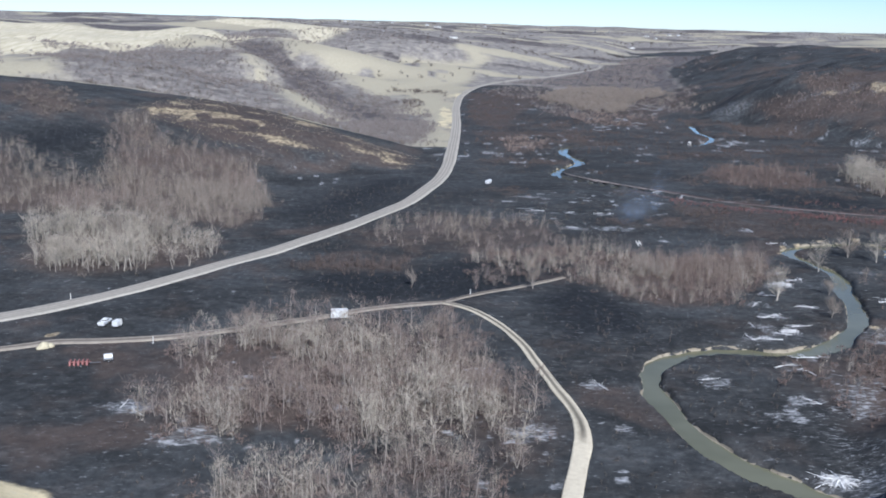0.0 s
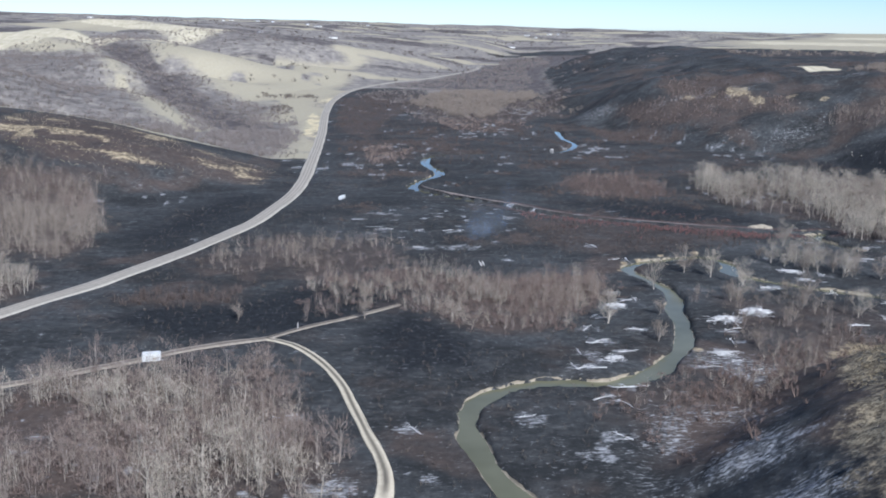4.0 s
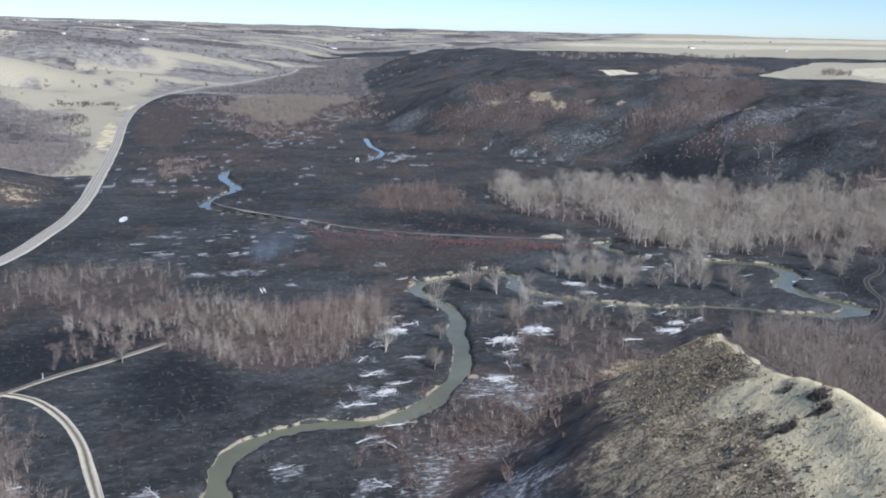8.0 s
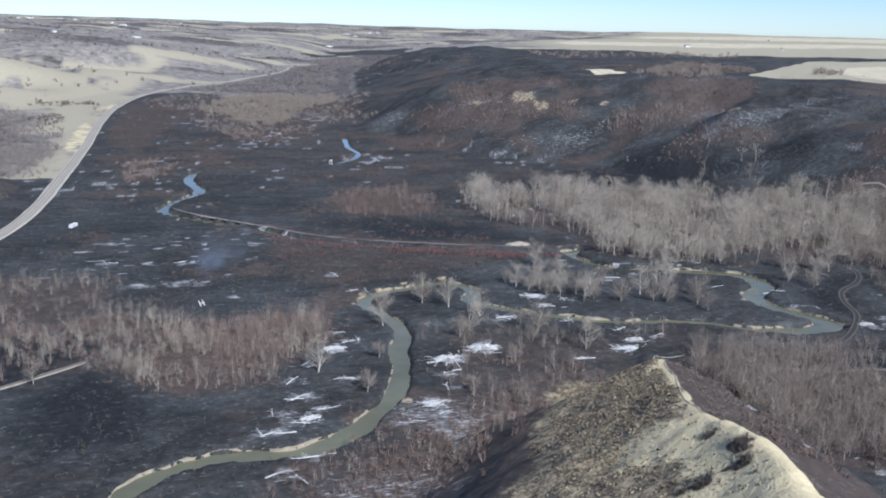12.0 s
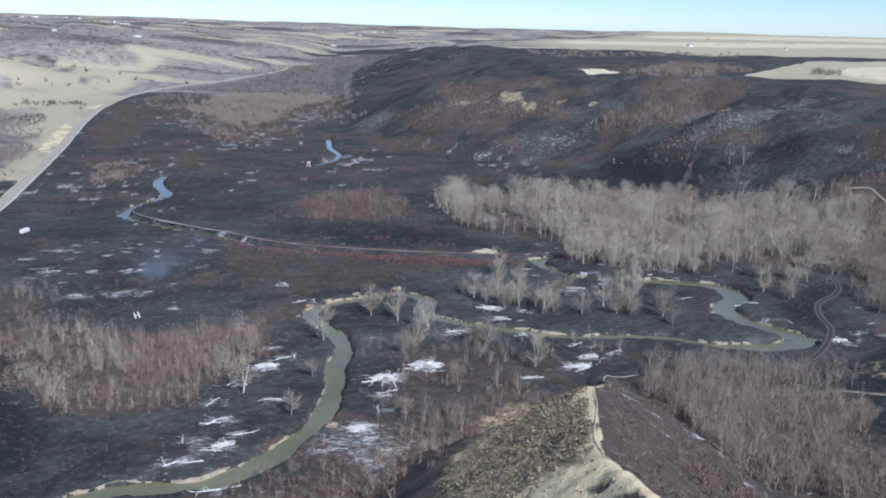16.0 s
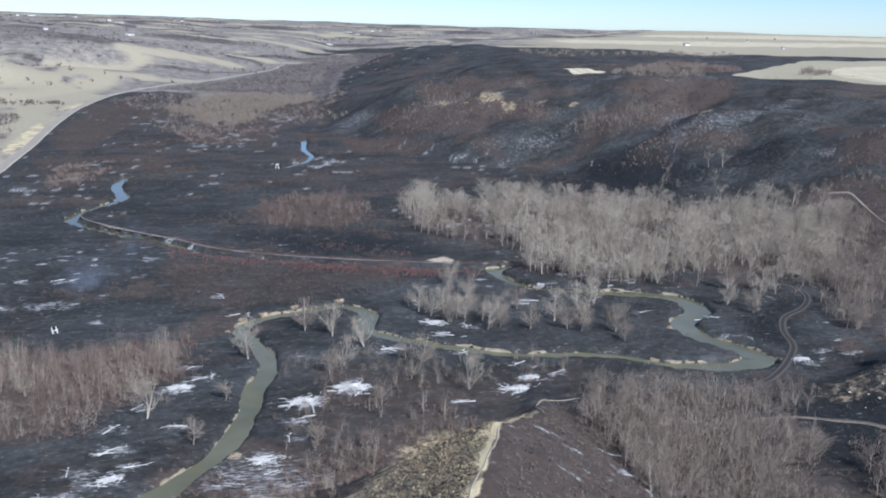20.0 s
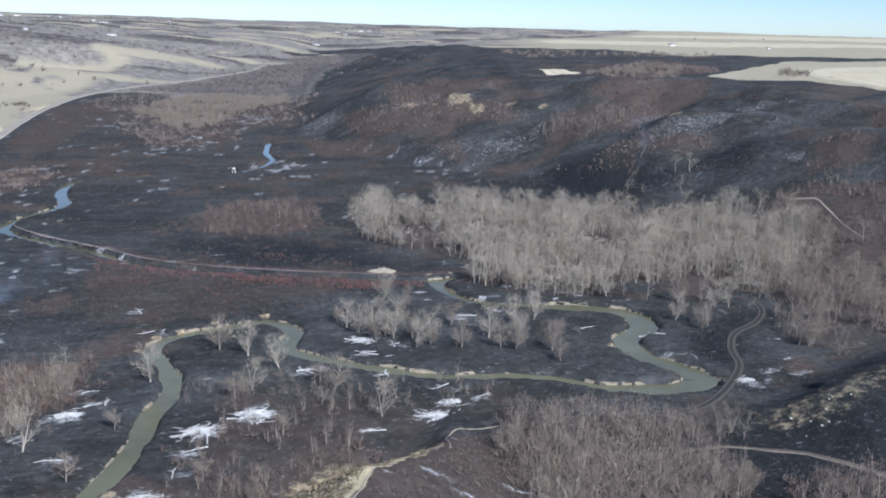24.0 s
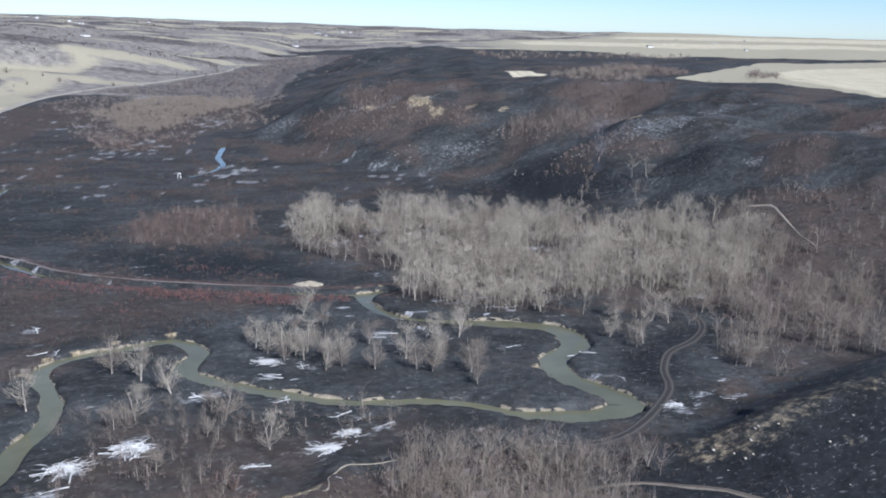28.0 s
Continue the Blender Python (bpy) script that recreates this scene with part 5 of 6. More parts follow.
_rows = [(sx + _rng.normal(0, 0.5 * size), sy + _rng.normal(0, 0.5 * size)) for sx, sy, size in DARK_TUFTS for k in range(int(12 * size))]
_x, _y = np.array(_rows).T
plant_stuff("burnt_brush", np.stack([_x, _y, _rng.uniform(0.5, 1.2, len(_x)), _rng.uniform(0, 6.28, len(_x)), _rng.uniform(1.0, 1.6, len(_x))], -1),
            TREES["bush"], BARK["char"], "low black burnt bushes on the pale ridge crest", "brush")
_x, _y = _rng.uniform(140, 240, 16000), _rng.uniform(110, 290, 16000)
_d, _top, _side = to_line(_x, _y, RIDGE, RIDGE_TOP)
_keep = (_side < 0) & (_d > 2) & (_d < 34) & (_top > 12) & (_top < 52)
_x, _y = _x[_keep][:2200], _y[_keep][:2200]
plant_stuff("burnt_tufts", np.stack([_x, _y, _rng.uniform(0.3, 0.8, len(_x)), _rng.uniform(0, 6.28, len(_x)), _rng.uniform(0.9, 1.6, len(_x))], -1),
            [tuft(30 + s) for s in range(4)], BARK["drab"], "scorched grey-brown grass tufts on the shaded ridge side", "grass")

# ---- single things ----
def part(name, cage_or_bm, material, parent, label="", smooth=False):
    if isinstance(cage_or_bm, bmesh.types.BMesh):
        me = bpy.data.meshes.new(name)
        bmesh.ops.recalc_face_normals(cage_or_bm, faces=cage_or_bm.faces)
        cage_or_bm.to_mesh(me)
        cage_or_bm.free()
        me.materials.append(material)
        ob = new(name, me)
        ob.parent = parent
        if smooth:
            me.polygons.foreach_set("use_smooth", np.ones(len(me.polygons), bool))
    else:
        v, f = cage_or_bm
        ob = mesh_object(name, v, f, material, parent, smooth)
    return tagged(ob, label) if label else ob


def thing(name, x, y, turn=0.0, label="", category="", group="", z=None, tilt=0.0):
    ob = new(name)
    ob.matrix_basis = pose(x, y, float(np.ravel(height(x, y))[0]) if z is None else z, tilt, 0, turn)
    return tagged(ob, label, category, group)


def on_ground(x, y, turn, size=1.0, sink=0.0, lean=0.0):
    return Matrix.LocRotScale((x, y, float(np.ravel(height(x, y))[0]) - sink), Euler((0, radians(lean), radians(turn))), (size, size, size))


def place(firsts, rows):
    """Sets out copies: rows of (which, pose). The originals take the last place of their kind."""
    last = {}
    for which, m in rows:
        if which in last:
            copy_thing(firsts[which], last[which])
        last[which] = m
    for which, m in last.items():
        firsts[which].matrix_basis = m


def block(size, at=(0, 0, 0), bevel=0.0, taper=1.0, bm=None):
    """A box resting at its base point, with bevelled edges, narrowed towards its top by taper."""
    own = bmesh.new()
    bmesh.ops.create_cube(own, size=1.0)
    for v in own.verts:
        k = taper if v.co.z > 0 else 1.0
        v.co = Vector((v.co.x * size[0] * k, v.co.y * size[1] * k, (v.co.z + 0.5) * size[2]))
    if bevel:
        bmesh.ops.bevel(own, geom=own.edges[:], offset=bevel, segments=2, affect="EDGES")
    bmesh.ops.translate(own, vec=at, verts=own.verts)
    return own


def drum(radius, depth, at=(0, 0, 0), axis="Z", sides=16, top=None):
    own = bmesh.new()
    bmesh.ops.create_cone(own, cap_ends=True, segments=sides, radius1=radius, radius2=radius if top is None else top, depth=depth)
    if axis == "X":
        bmesh.ops.rotate(own, matrix=Matrix.Rotation(math.pi / 2, 3, "Y"), verts=own.verts)
    if axis == "Y":
        bmesh.ops.rotate(own, matrix=Matrix.Rotation(math.pi / 2, 3, "X"), verts=own.verts)
    bmesh.ops.translate(own, vec=at, verts=own.verts)
    return own


def paint(name, colour, rough=0.5, metal=0.0, grime=0.25):
    mat, nt, bsdf = shader(name, rough, spec=0.4)
    bsdf.inputs["Metallic"].default_value = metal
    n = noise_tex(nt, 0.5, 4, 0.7)
    c = mix(nt, maths(nt, "MULTIPLY", ramp(nt, n, [(0.45, (0, 0, 0)), (0.75, (1, 1, 1))]), grime), colour, (0.12, 0.10, 0.08))
    nt.links.new(c, bsdf.inputs["Base Color"])
    return mat


WHITE, RED, RUBBER, STEEL = paint("white_paint", (0.66, 0.66, 0.65)), paint("faded_red_paint", (0.26, 0.11, 0.10), 0.85), paint("rubber", (0.02, 0.02, 0.02), 0.9), paint("grey_steel", (0.35, 0.35, 0.36), 0.4, 0.8)
GLASS, STRAW, TIMBER, SHINGLE = paint("dark_glass", (0.03, 0.035, 0.04), 0.08, 0, 0.05), paint("yellow_straw", (0.50, 0.44, 0.30), 0.95), paint("weathered_timber", (0.62, 0.60, 0.56), 0.9), paint("grey_shingle", (0.20, 0.19, 0.19), 0.9)
STONE = gravel_material("pale_stone", (0.26, 0.235, 0.195), (0.46, 0.42, 0.36), (0.2, 0.18, 0.15), 0.5)
CREAM = paint("cream_siding", (0.72, 0.70, 0.64), 0.8)


# cottonwoods standing apart along the creek
def cottonwood(seed, bark, words):
    tree = thing("tree", 0, 0, 0, words, "tree", "trees along the creek", z=-200)
    wood, fine = bare_tree(seed, 15, 950, 0.34 + 0.03 * (seed % 3), 0.14, 0.06, 1 + seed % 2, 0.014, 6, True)
    part("trunk", wood, BARK[bark][0], tree, "pale bare trunk and forked limbs")
    f, nor = soft_normals(*fine, True)
    put_normals(part("crown", (fine[0], f), BARK[bark][1], tree, "leafless crown of fine grey twigs"), nor)
    return tree


STANDS = [
    ("pale", "tall bare cottonwood with pale bark beside the creek", [(198, 367), (223, 351), (249, 342), (241, 346), (313, 353), (336, 366), (301, 384), (217, 396), (266, 370), (172, 334), (206, 362), (201, 361), (209, 357), (213, 360)]),
    ("grey", "bare grey cottonwood with a broad crown on burnt ground", [(205, 353), (242, 337), (257, 331), (185, 313), (317, 342), (359, 371), (222, 384), (233, 362), (156, 353), (230, 340), (325, 372), (217, 352), (221, 345), (246, 334), (262, 340)]),
    ("pale", "leaning bare cottonwood with forked pale limbs on burnt ground", [(216, 343), (211, 353), (163, 318), (194, 293), (321, 345), (340, 362), (255, 358), (263, 362), (164, 346), (108, 292), (136, 330)]),
    ("grey", "small bare grey tree standing among fallen burnt logs", [(256, 322), (158, 313), (180, 304), (253, 349), (212, 378), (182, 320), (168, 288), (119, 275), (148, 268), (128, 300), (196, 374), (342, 318), (352, 326), (30, 300), (-10, 300)]),
]
_rng = random.Random(3)
for n, (bark, words, places) in enumerate(STANDS):
    first = cottonwood(201 + n, bark, words)
    place([first], [(0, on_ground(x, y, _rng.uniform(0, 360), _rng.uniform(8.5, 13.0) * (0.72 if n == 3 else 1), 0.0, _rng.uniform(-6, 6) + (9 if n == 2 else 0))) for x, y in places])


# fallen trees burnt to white ash and wood
def fallen_tree(seed):
    rng = np.random.default_rng(seed)
    log = thing("fallen_tree", 0, 0, 0, "fallen tree burnt ash-white on black ground", "log", "burnt logs on the valley floor", z=-200)
    bend = rng.normal() * 0.10
    path = [(-0.5, 0, 0.022), (-0.2, bend * 0.6, 0.03), (0.15, bend, 0.03), (0.5, rng.normal() * 0.1, 0.03)]
    c = Cage()
    c.tube(path, [0.024, 0.021, 0.015, 0.006], 6)
    part("trunk", c.arrays(), BARK["white"][0], log)
    for k in range(5):
        s = rng.uniform(0.25, 0.95)
        base = np.array([-0.5 + s, np.interp(-0.5 + s, [p[0] for p in path], [p[1] for p in path]), 0.03])
        a = rng.choice([-1, 1]) * rng.uniform(0.4, 1.1)
        size = rng.uniform(0.12, 0.34)
        end = base + np.array([math.cos(a) * size, math.sin(a) * size, rng.uniform(-0.01, 0.08)])
        mid = (base + end) / 2 + np.array([0, 0, 0.03])
        c = Cage()
        c.tube([base, mid, end], [0.011, 0.008, 0.003], 4)
        part("branch", c.arrays(), BARK["white"][1], log)
    return log


def ash_heap(seed):
    rng = np.random.default_rng(seed)
    heap = thing("brush_pile", 0, 0, 0, "heap of sticks and branches burnt to white ash", "brush pile", "burnt brush piles", z=-200)
    c = Cage()
    for k in range(150):
        a, r = rng.uniform(0, 6.28), abs(rng.normal()) * 0.26
        p = np.array([math.cos(a) * r * 1.4, math.sin(a) * r, max(0, 0.12 - 0.25 * r) * rng.uniform(0, 1)])
        b, size = rng.uniform(0, 6.28), rng.uniform(0.08, 0.3)
        d = np.array([math.cos(b), math.sin(b) * 0.7, rng.normal() * 0.12]) * size
        c.tube([p - d, p + d * 0.1 + np.array([0, 0, 0.02]), p + d], [0.014, 0.012, 0.004], 3)
    tagged(part("kindling", c.arrays(), BARK["white"][1], heap), kind="stuff")
    for k in range(7):
        c = Cage()
        b = rng.uniform(0, 6.28)
        d = np.array([math.cos(b) * 0.5, math.sin(b) * 0.4, 0.0])
        c.tube([-d + (0, 0, 0.03), d * 0.2 + (0, 0, 0.10), d + (0, 0, 0.03)], [0.03, 0.026, 0.01], 5)
        part("log", c.arrays(), BARK["white"][0], heap)
    return heap


_logs = [fallen_tree(300 + n) for n in range(5)]
_spots = [s for s in ASH_SPOTS if s[1] < 450 and s[2] < 4.5 and not (s[0] > 95 and s[1] < 182) and min(float(close_to(s[0], s[1], line, 30)[0][0]) for line in (TRACK_SOUTH, TRAIL_EAST, LANE)) > 9]
_rows = []
for n, (x, y, size) in enumerate(_spots):
    for k in range(2 if n % 2 else 1):
        _rows.append(((n + 2 * k) % 5, on_ground(x + _rng.uniform(-3, 3), y + _rng.uniform(-2, 2), _rng.choice((20, 70, 110, 160, 190)) + _rng.uniform(-25, 25), _rng.uniform(4.0, 8.5) * (1 if k == 0 else 0.7))))
place(_logs, _rows)
place([ash_heap(400), ash_heap(401)], [(n % 2, on_ground(x, y, _rng.uniform(-30, 30), size)) for n, (x, y, size) in enumerate(
    [(162, 301, 9), (148, 294, 8), (214, 299, 6), (208, 290, 7), (116, 311, 6), (134, 262, 5), (101, 260, 5), (200, 353, 6), (304, 296, 5), (78, 168, 7)])])


# stones on the slopes
def stone(seed):
    rng = np.random.default_rng(seed)
    bm = bmesh.new()
    bmesh.ops.create_icosphere(bm, subdivisions=1, radius=0.5)
    for v in bm.verts:
        v.co = Vector((v.co.x * 1.2, v.co.y, v.co.z * 0.7 + 0.2)) * rng.uniform(0.75, 1.2)
    me = bpy.data.meshes.new("rock")
    bm.to_mesh(me)
    bm.free()
    me.materials.append(STONE)
    return tagged(new("rock", me), "pale weathered rock lying on burnt hillside", "rock", "rocks on the burnt slopes")


_stones = [stone(500 + n) for n in range(4)]
_places = [(304, 261), (302, 257), (300, 257), (307, 264), (296, 264), (308, 264), (295, 256), (318, 251), (299, 260), (312, 262)]
for cx, cy in ((429, 638), (434, 633), (415, 644), (379, 677), (385, 652), (339, 727), (338, 737), (439, 620), (330, 240), (345, 252)):
    _places += [(cx + _rng.gauss(0, 9), cy + _rng.gauss(0, 7)) for k in range(6)]
place(_stones, [(n % 4, on_ground(x, y, _rng.uniform(0, 360), _rng.uniform(0.4, 0.95))) for n, (x, y) in enumerate(_places)])


# machines and trailers
def wheel(parent, x, y, r=0.38, width=0.25):
    tyre = part("wheel", drum(r, width, (x, y, r), "Y", 18), RUBBER, parent)
    part("rim", drum(r * 0.55, width + 0.03, (x, y, r), "Y", 12), STEEL, tyre)


def pickup(x, y, turn):
    car = thing("pickup_truck", x, y, turn, "white pickup truck parked on burnt ground", "truck")
    body = part("body", block((5.4, 1.9, 0.62), (0, 0, 0.55), 0.10), WHITE, car)
    part("cab", block((2.1, 1.75, 0.75), (0.15, 0, 1.12), 0.14, 0.8), WHITE, car)
    part("windscreen", block((0.06, 1.35, 0.5), (1.06, 0, 1.25)), GLASS, car)
    part("rear_window", block((0.06, 1.35, 0.42), (-0.78, 0, 1.3)), GLASS, car)
    for s in (-1, 1):
        part("side_window", block((1.3, 0.05, 0.42), (0.15, s * 0.80, 1.3)), GLASS, car)
        part("headlight", block((0.06, 0.35, 0.2), (2.70, s * 0.68, 0.82)), STEEL, car)
        part("bed_side", block((1.75, 0.08, 0.35), (-1.75, s * 0.9, 1.1)), WHITE, car)
    part("tailgate", block((0.08, 1.8, 0.35), (-2.65, 0, 1.1)), WHITE, car)
    part("bumper", block((0.12, 1.9, 0.25), (2.74, 0, 0.5), 0.03), STEEL, car)
    for wx in (-1.75, 1.7):
        for s in (-1, 1):
            wheel(car, wx, s * 0.86)
    return car


def box_trailer(name, x, y, turn, size, label, windows=0):
    car = thing(name, x, y, turn, label, "trailer")
    w, d, h = size
    part("body", block((w, d, h), (0, 0, 0.55), 0.14), WHITE, car)
    part("roof", block((w - 0.1, d - 0.1, 0.08), (0, 0, 0.55 + h), 0.03), WHITE, car)
    part("chassis", block((w + 0.6, 0.9, 0.16), (0.2, 0, 0.42)), STEEL, car)
    part("hitch", block((1.4, 0.12, 0.12), (w / 2 + 0.7, 0, 0.45)), STEEL, car)
    part("door", block((0.75, 0.05, 1.75), (w * 0.2, -d / 2 - 0.01, 0.62), 0.01), CREAM, car)
    for k in range(windows):
        frame_ = part("window", block((0.9, 0.05, 0.55), (-w * 0.3 + k * 1.3, -d / 2 - 0.01, 1.45), 0.01), STEEL, car)
        part("pane", block((0.8, 0.02, 0.45), (-w * 0.3 + k * 1.3, -d / 2 - 0.04, 1.5)), GLASS, frame_)
    for wx in (-0.5, 0.45):
        for s in (-1, 1):
            wheel(car, wx, s * (d / 2 - 0.12), 0.36, 0.22)
    return car


pickup(-95, 253, 86)
box_trailer("utility_trailer", -91, 251.5, 75, (2.6, 1.8, 1.4), "small white box trailer parked beside a truck")
box_trailer("camper_trailer", -30, 263.5, 8, (4.9, 2.3, 2.2), "white camper trailer standing at the edge of a bare wood")
box_trailer("stock_trailer", 24, 508, 70, (6.0, 1.9, 1.5), "white box trailer standing alone on burnt pasture")


def harrow(x, y, turn):
    car = thing("harrow", x, y, turn, "faded red farm harrow with folded sections on burnt grass", "farm machine")
    part("main_beam", block((5.2, 0.25, 0.25), (0, 0, 0.9), 0.03), RED, car)
    for k in range(5):
        sec = part("section", block((0.55, 2.6, 1.0), (-2.1 + k * 1.0, 0, 0.5), 0.05, 0.7), RED, car)
        for j in range(5):
            part("tine", block((0.06, 0.06, 0.55), (-2.1 + k * 1.0, -1.1 + j * 0.55, 0.0)), STEEL, sec)
    part("drawbar", block((2.6, 0.16, 0.16), (3.7, 0, 0.6)), STEEL, car)
    for s in (-1, 1):
        wheel(car, 0.6, s * 1.45, 0.45, 0.3)
    return car


def tank_cart(x, y, turn):
    car = thing("tank_cart", x, y, turn, "white plastic water tank on a small cart", "tank")
    part("tank", drum(0.75, 2.1, (0, 0, 1.35), "X", 20), WHITE, car, smooth=False)
    part("lid", drum(0.22, 0.14, (0, 0, 2.13)), STEEL, car)
    part("frame", block((2.3, 1.2, 0.14), (0, 0, 0.52), 0.02), STEEL, car)
    for s in (-1, 1):
        wheel(car, 0, s * 0.72, 0.36, 0.22)
        part("saddle", block((0.12, 1.3, 0.4), (s * 0.7, 0, 0.62)), STEEL, car)
    return car


def marker_post(x, y):
    ob = thing("marker_post", x, y, 0, "short weathered wooden marker post beside a track", "post", "marker posts")
    c = Cage()
    c.tube([(0, 0, -0.2), (0.03, 0.02, 1.0), (0.05, 0.02, 1.9)], [0.13, 0.12, 0.11], 6)
    part("shaft", c.arrays(), TIMBER, ob)
    part("cap", drum(0.13, 0.1, (0.05, 0.02, 1.93), "Z", 8, 0.09), TIMBER, ob)
    return ob


marker_post(-77, 238.5)
marker_post(-114, 277)
marker_post(9, 290)
harrow(-90, 221, 12)
tank_cart(-84, 224.5, 20)


def straw_heap(x, y):
    heap = thing("straw_heap", x, y, 20, "yellow heap of loose straw beside a dirt lane", "straw")
    for k, (dx, dy, r, h) in enumerate(((0, 0, 1.5, 1.5), (1.4, 0.5, 1.1, 0.9), (-1.1, -0.6, 0.9, 0.7))):
        bm = bmesh.new()
        bmesh.ops.create_icosphere(bm, subdivisions=3, radius=1)
        for v in bm.verts:
            q = 1 + 0.25 * noise.noise(v.co * 2.3 + Vector((k, 0, 0)))
            v.co = Vector((dx + v.co.x * r * q, dy + v.co.y * r * q, max(-0.1, v.co.z * h * q)))
        part("mound", bm, STRAW, heap, smooth=True)
    return heap


straw_heap(-104, 233.5)


def timber_frame(x, y, turn):
    ob = thing("timber_frame", x, y, turn, "pale burnt timber frame of leaning posts", "frame")
    for s in (-1, 1):
        c = Cage()
        c.tube([(s * 0.7 - 0.4, -1.4, 0.02), (s * 0.7, 0, 0.7), (s * 0.7 + 0.3, 1.4, 1.5)], [0.2, 0.18, 0.15], 6)
        part("post", c.arrays(), TIMBER, ob)
    c = Cage()
    c.tube([(-1.1, -0.1, 0.7), (1.2, 0.2, 0.75)], [0.16, 0.14], 6)
    part("crossbar", c.arrays(), TIMBER, ob)
    return ob


timber_frame(78, 366, 30)


def snag_stand(x, y):
    ob = thing("lookout_stand", x, y, 10, "white timber stand on legs above the marsh", "stand")
    for sx in (-1, 1):
        for sy in (-1, 1):
            c = Cage()
            c.tube([(sx * 1.1, sy * 0.9, -0.1), (sx * 0.7, sy * 0.6, 3.1)], [0.18, 0.15], 6)
            part("leg", c.arrays(), TIMBER, ob)
    part("platform", block((1.9, 1.7, 0.2), (0, 0, 2.9), 0.02), TIMBER, ob)
    part("rail", block((1.9, 0.12, 0.7), (0, -0.8, 3.1), 0.02), TIMBER, ob)
    return ob


snag_stand(183, 706)


# farmsteads far off
def farmhouse(w, d, h, walls, label):
    house = thing("farmhouse", 0, 0, 0, label, "building", "far farm buildings", z=-200)
    part("wall", block((w, d, h), (0, 0, -0.5)), walls, house)
    bm = bmesh.new()
    e, r = 0.5, 0.32 * d
    vs = [bm.verts.new(p) for p in ((-w / 2 - e, -d / 2 - e, h - 0.5), (w / 2 + e, -d / 2 - e, h - 0.5), (w / 2 + e, d / 2 + e, h - 0.5), (-w / 2 - e, d / 2 + e, h - 0.5), (-w / 2 - e, 0, h + r), (w / 2 + e, 0, h + r))]
    for q in ((0, 1, 5, 4), (2, 3, 4, 5), (0, 4, 3), (1, 2, 5), (0, 3, 2, 1)):
        bm.faces.new([vs[i] for i in q])
    part("roof", bm, SHINGLE, house)
    part("door", block((1.1, 0.1, 2.2), (0, -d / 2 - 0.05, 0)), GLASS, house)
    for k in (-1, 1):
        part("window", block((w * 0.16, 0.1, h * 0.3), (k * w * 0.3, -d / 2 - 0.05, h * 0.35)), GLASS, house)
    return house


_houses = [farmhouse(16, 9, 6, WHITE, "white farmhouse with a grey roof on the far prairie"), farmhouse(34, 14, 6, CREAM, "long pale farm shed on the far prairie")]


def grain_bin():
    ob = thing("grain_bin", 0, 0, 0, "round grey steel grain bin on the far prairie", "grain bin", "far farm buildings", z=-200)
    part("wall", drum(4.5, 9, (0, 0, 4.0), "Z", 20), STEEL, ob)
    part("roof", drum(4.8, 2.6, (0, 0, 9.8), "Z", 20, 0.5), STEEL, ob)
    return ob


_houses.append(grain_bin())
_farms = [(-364, 3424), (-399, 4024), (-160, 2396), (-187, 2314), (-32, 3023), (-66, 3106), (16, 2495), (-207, 3608), (589, 3870), (760, 3696), (770, 3578), (855, 3726),
          (891, 3736), (650, 3903), (592, 3104), (1511, 2197), (1101, 1777), (1191, 1589), (-1010, 3700), (-900, 3800), (-700, 3600), (-300, 4100), (150, 3900), (1800, 2500)]
place(_houses, [((0, 1, 0, 2, 1)[n % 5], on_ground(x, y, _rng.uniform(-40, 40), 0.45 if x > 1000 else 0.6)) for n, (x, y) in enumerate(_farms)])


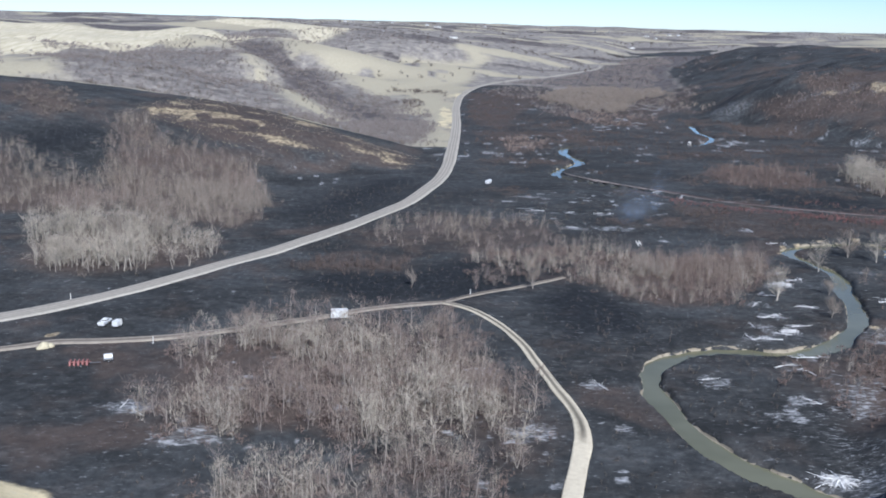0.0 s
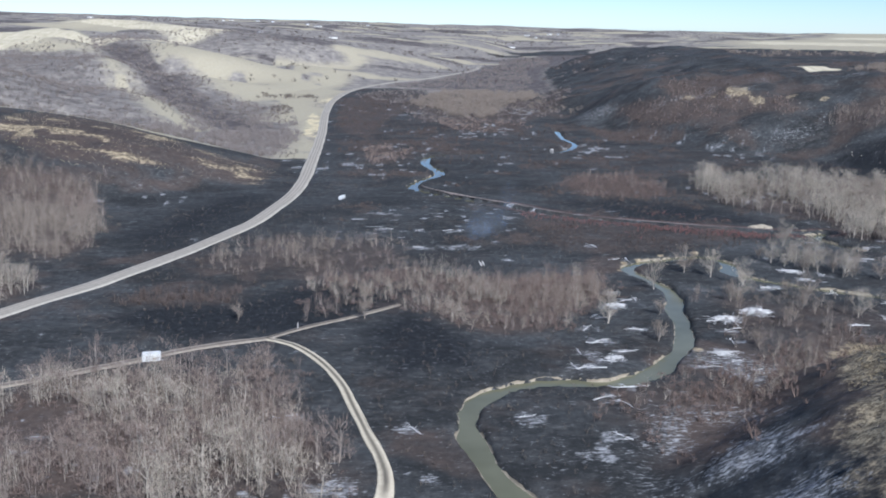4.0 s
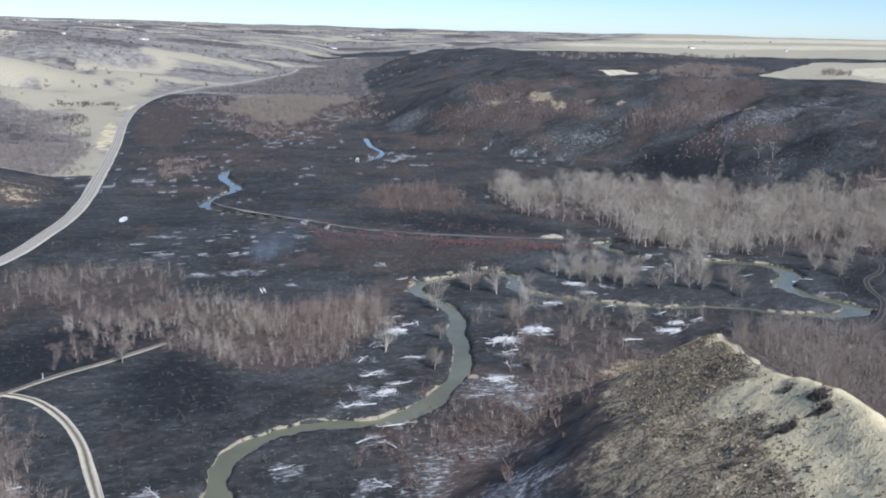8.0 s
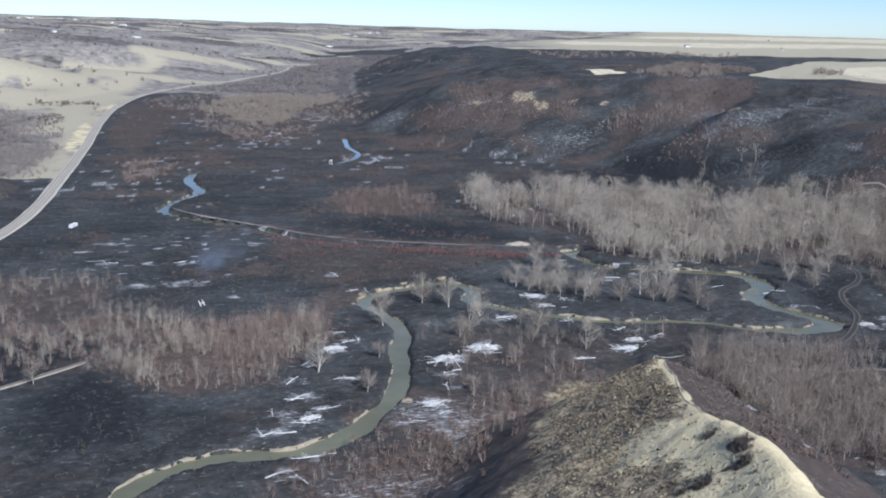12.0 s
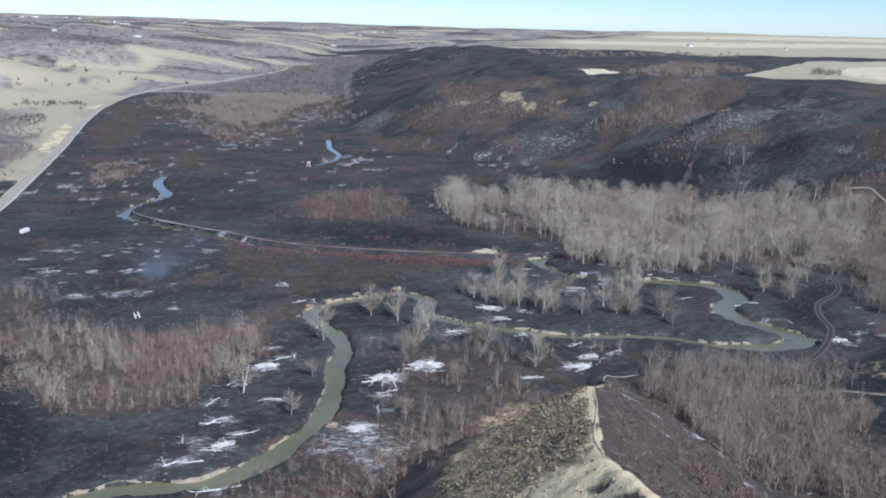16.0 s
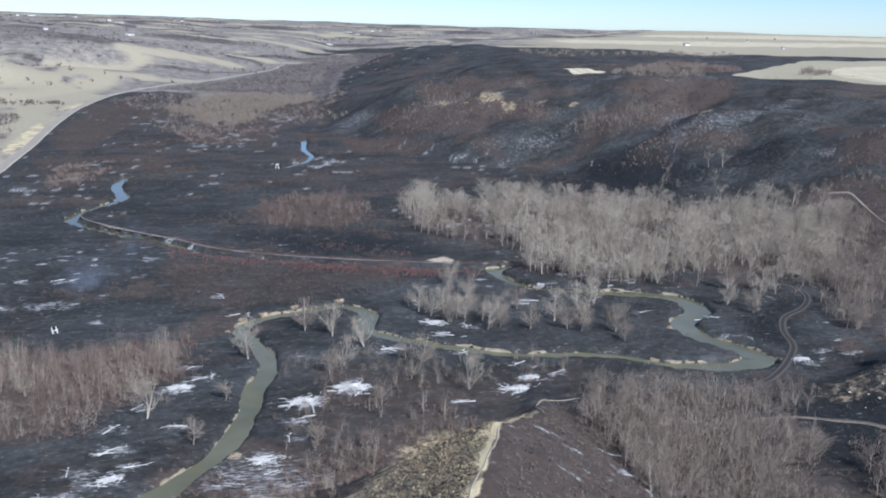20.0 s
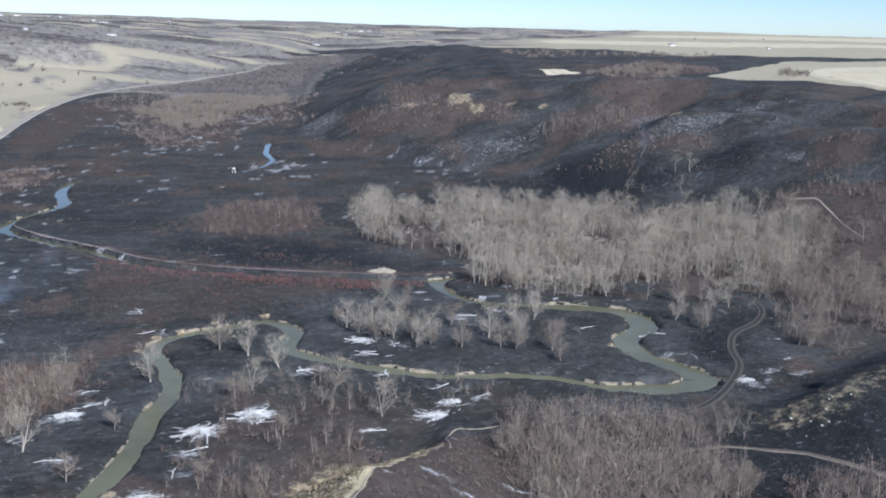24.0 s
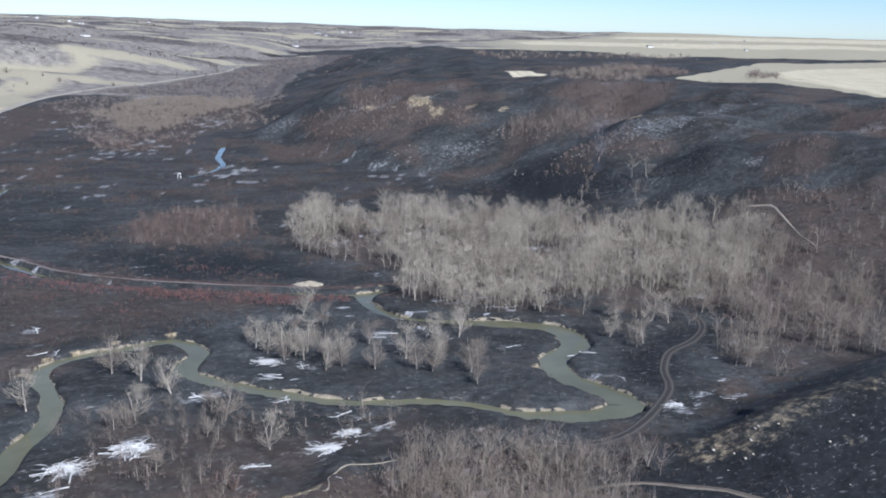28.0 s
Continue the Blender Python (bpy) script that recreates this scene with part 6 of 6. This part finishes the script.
# ---- thin smoke still rising ----
def smoke_material():
    mat = bpy.data.materials.new("thin_smoke")
    mat.use_nodes = True
    nt = mat.node_tree
    nt.nodes.remove(nt.nodes["Principled BSDF"])
    clear, veil = nt.nodes.new("ShaderNodeBsdfTransparent"), nt.nodes.new("ShaderNodeBsdfTranslucent")
    veil.inputs["Color"].default_value = (0.62, 0.70, 0.82, 1)
    body = nt.nodes.new("ShaderNodeBsdfDiffuse")
    body.inputs["Color"].default_value = (0.62, 0.70, 0.82, 1)
    both, out = nt.nodes.new("ShaderNodeMixShader"), nt.nodes.new("ShaderNodeMixShader")
    nt.links.new(veil.outputs[0], both.inputs[1])
    nt.links.new(body.outputs[0], both.inputs[2])
    wisps = ramp(nt, noise_tex(nt, 5, 4, 0.6), [(0.35, (0, 0, 0)), (0.75, (1, 1, 1))])
    thick = maths(nt, "MULTIPLY", maths(nt, "MULTIPLY", wisps, attr(nt, "thick")), 0.42)
    nt.links.new(thick, out.inputs[0])
    nt.links.new(clear.outputs[0], out.inputs[1])
    nt.links.new(both.outputs[0], out.inputs[2])
    nt.links.new(out.outputs[0], nt.nodes["Material Output"].inputs[0])
    return mat


SMOKE = smoke_material()


def smoke_plume(x, y, tall, wide, drift, count, seed):
    """Many soft, faint puffs, thick in their middle and nothing at their rim."""
    rng = np.random.default_rng(seed)
    vs, fs, th, n = [], [], [], 0
    z0 = float(np.ravel(height(x, y))[0])
    rim = np.arange(14) * 2 * math.pi / 14
    for k in range(count):
        s = (k + 0.3) / count
        r = wide * (0.7 + 0.6 * s) * rng.uniform(0.85, 1.15)
        c = np.array([x + drift[0] * s + rng.normal() * wide * 0.3, y + drift[1] * s + rng.normal() * wide * 0.3, z0 + 0.5 * r + tall * s])
        a = rng.uniform(-0.5, 0.5)
        u, w = np.array([math.cos(a), math.sin(a), 0.1]), np.array([0.15 * rng.normal(), -0.45, 0.75])
        ring = c + r * (np.cos(rim)[:, None] * u + np.sin(rim)[:, None] * w)
        half = c + 0.5 * r * (np.cos(rim)[:, None] * u + np.sin(rim)[:, None] * w)
        vs.append(np.concatenate([[c], half, ring]))
        th.append(np.concatenate([[1.0], np.full(14, 0.45), np.zeros(14)]) * (1 - 0.75 * s))
        i = np.arange(14)
        j = (i + 1) % 14
        fs += [np.stack([np.full(14, n), n + 1 + i, n + 1 + j], -1), np.stack([n + 1 + i, n + 15 + i, n + 15 + j], -1), np.stack([n + 1 + i, n + 15 + j, n + 1 + j], -1)]
        n += 29
    ob = mesh_object("smoke", np.concatenate(vs), np.concatenate(fs), SMOKE, smooth=True)
    put_attr(ob, "thick", np.concatenate(th))
    ob.visible_shadow = False
    return tagged(ob, "thin bluish smoke rising from smouldering ground", "smoke", kind="stuff")


smoke_plume(80, 405, 4, 11, (8, 3), 5, 1)
smoke_plume(98, 430, 18, 6, (3, 5), 5, 2)
smoke_plume(428, 590, 28, 8, (-10, 10), 6, 3)
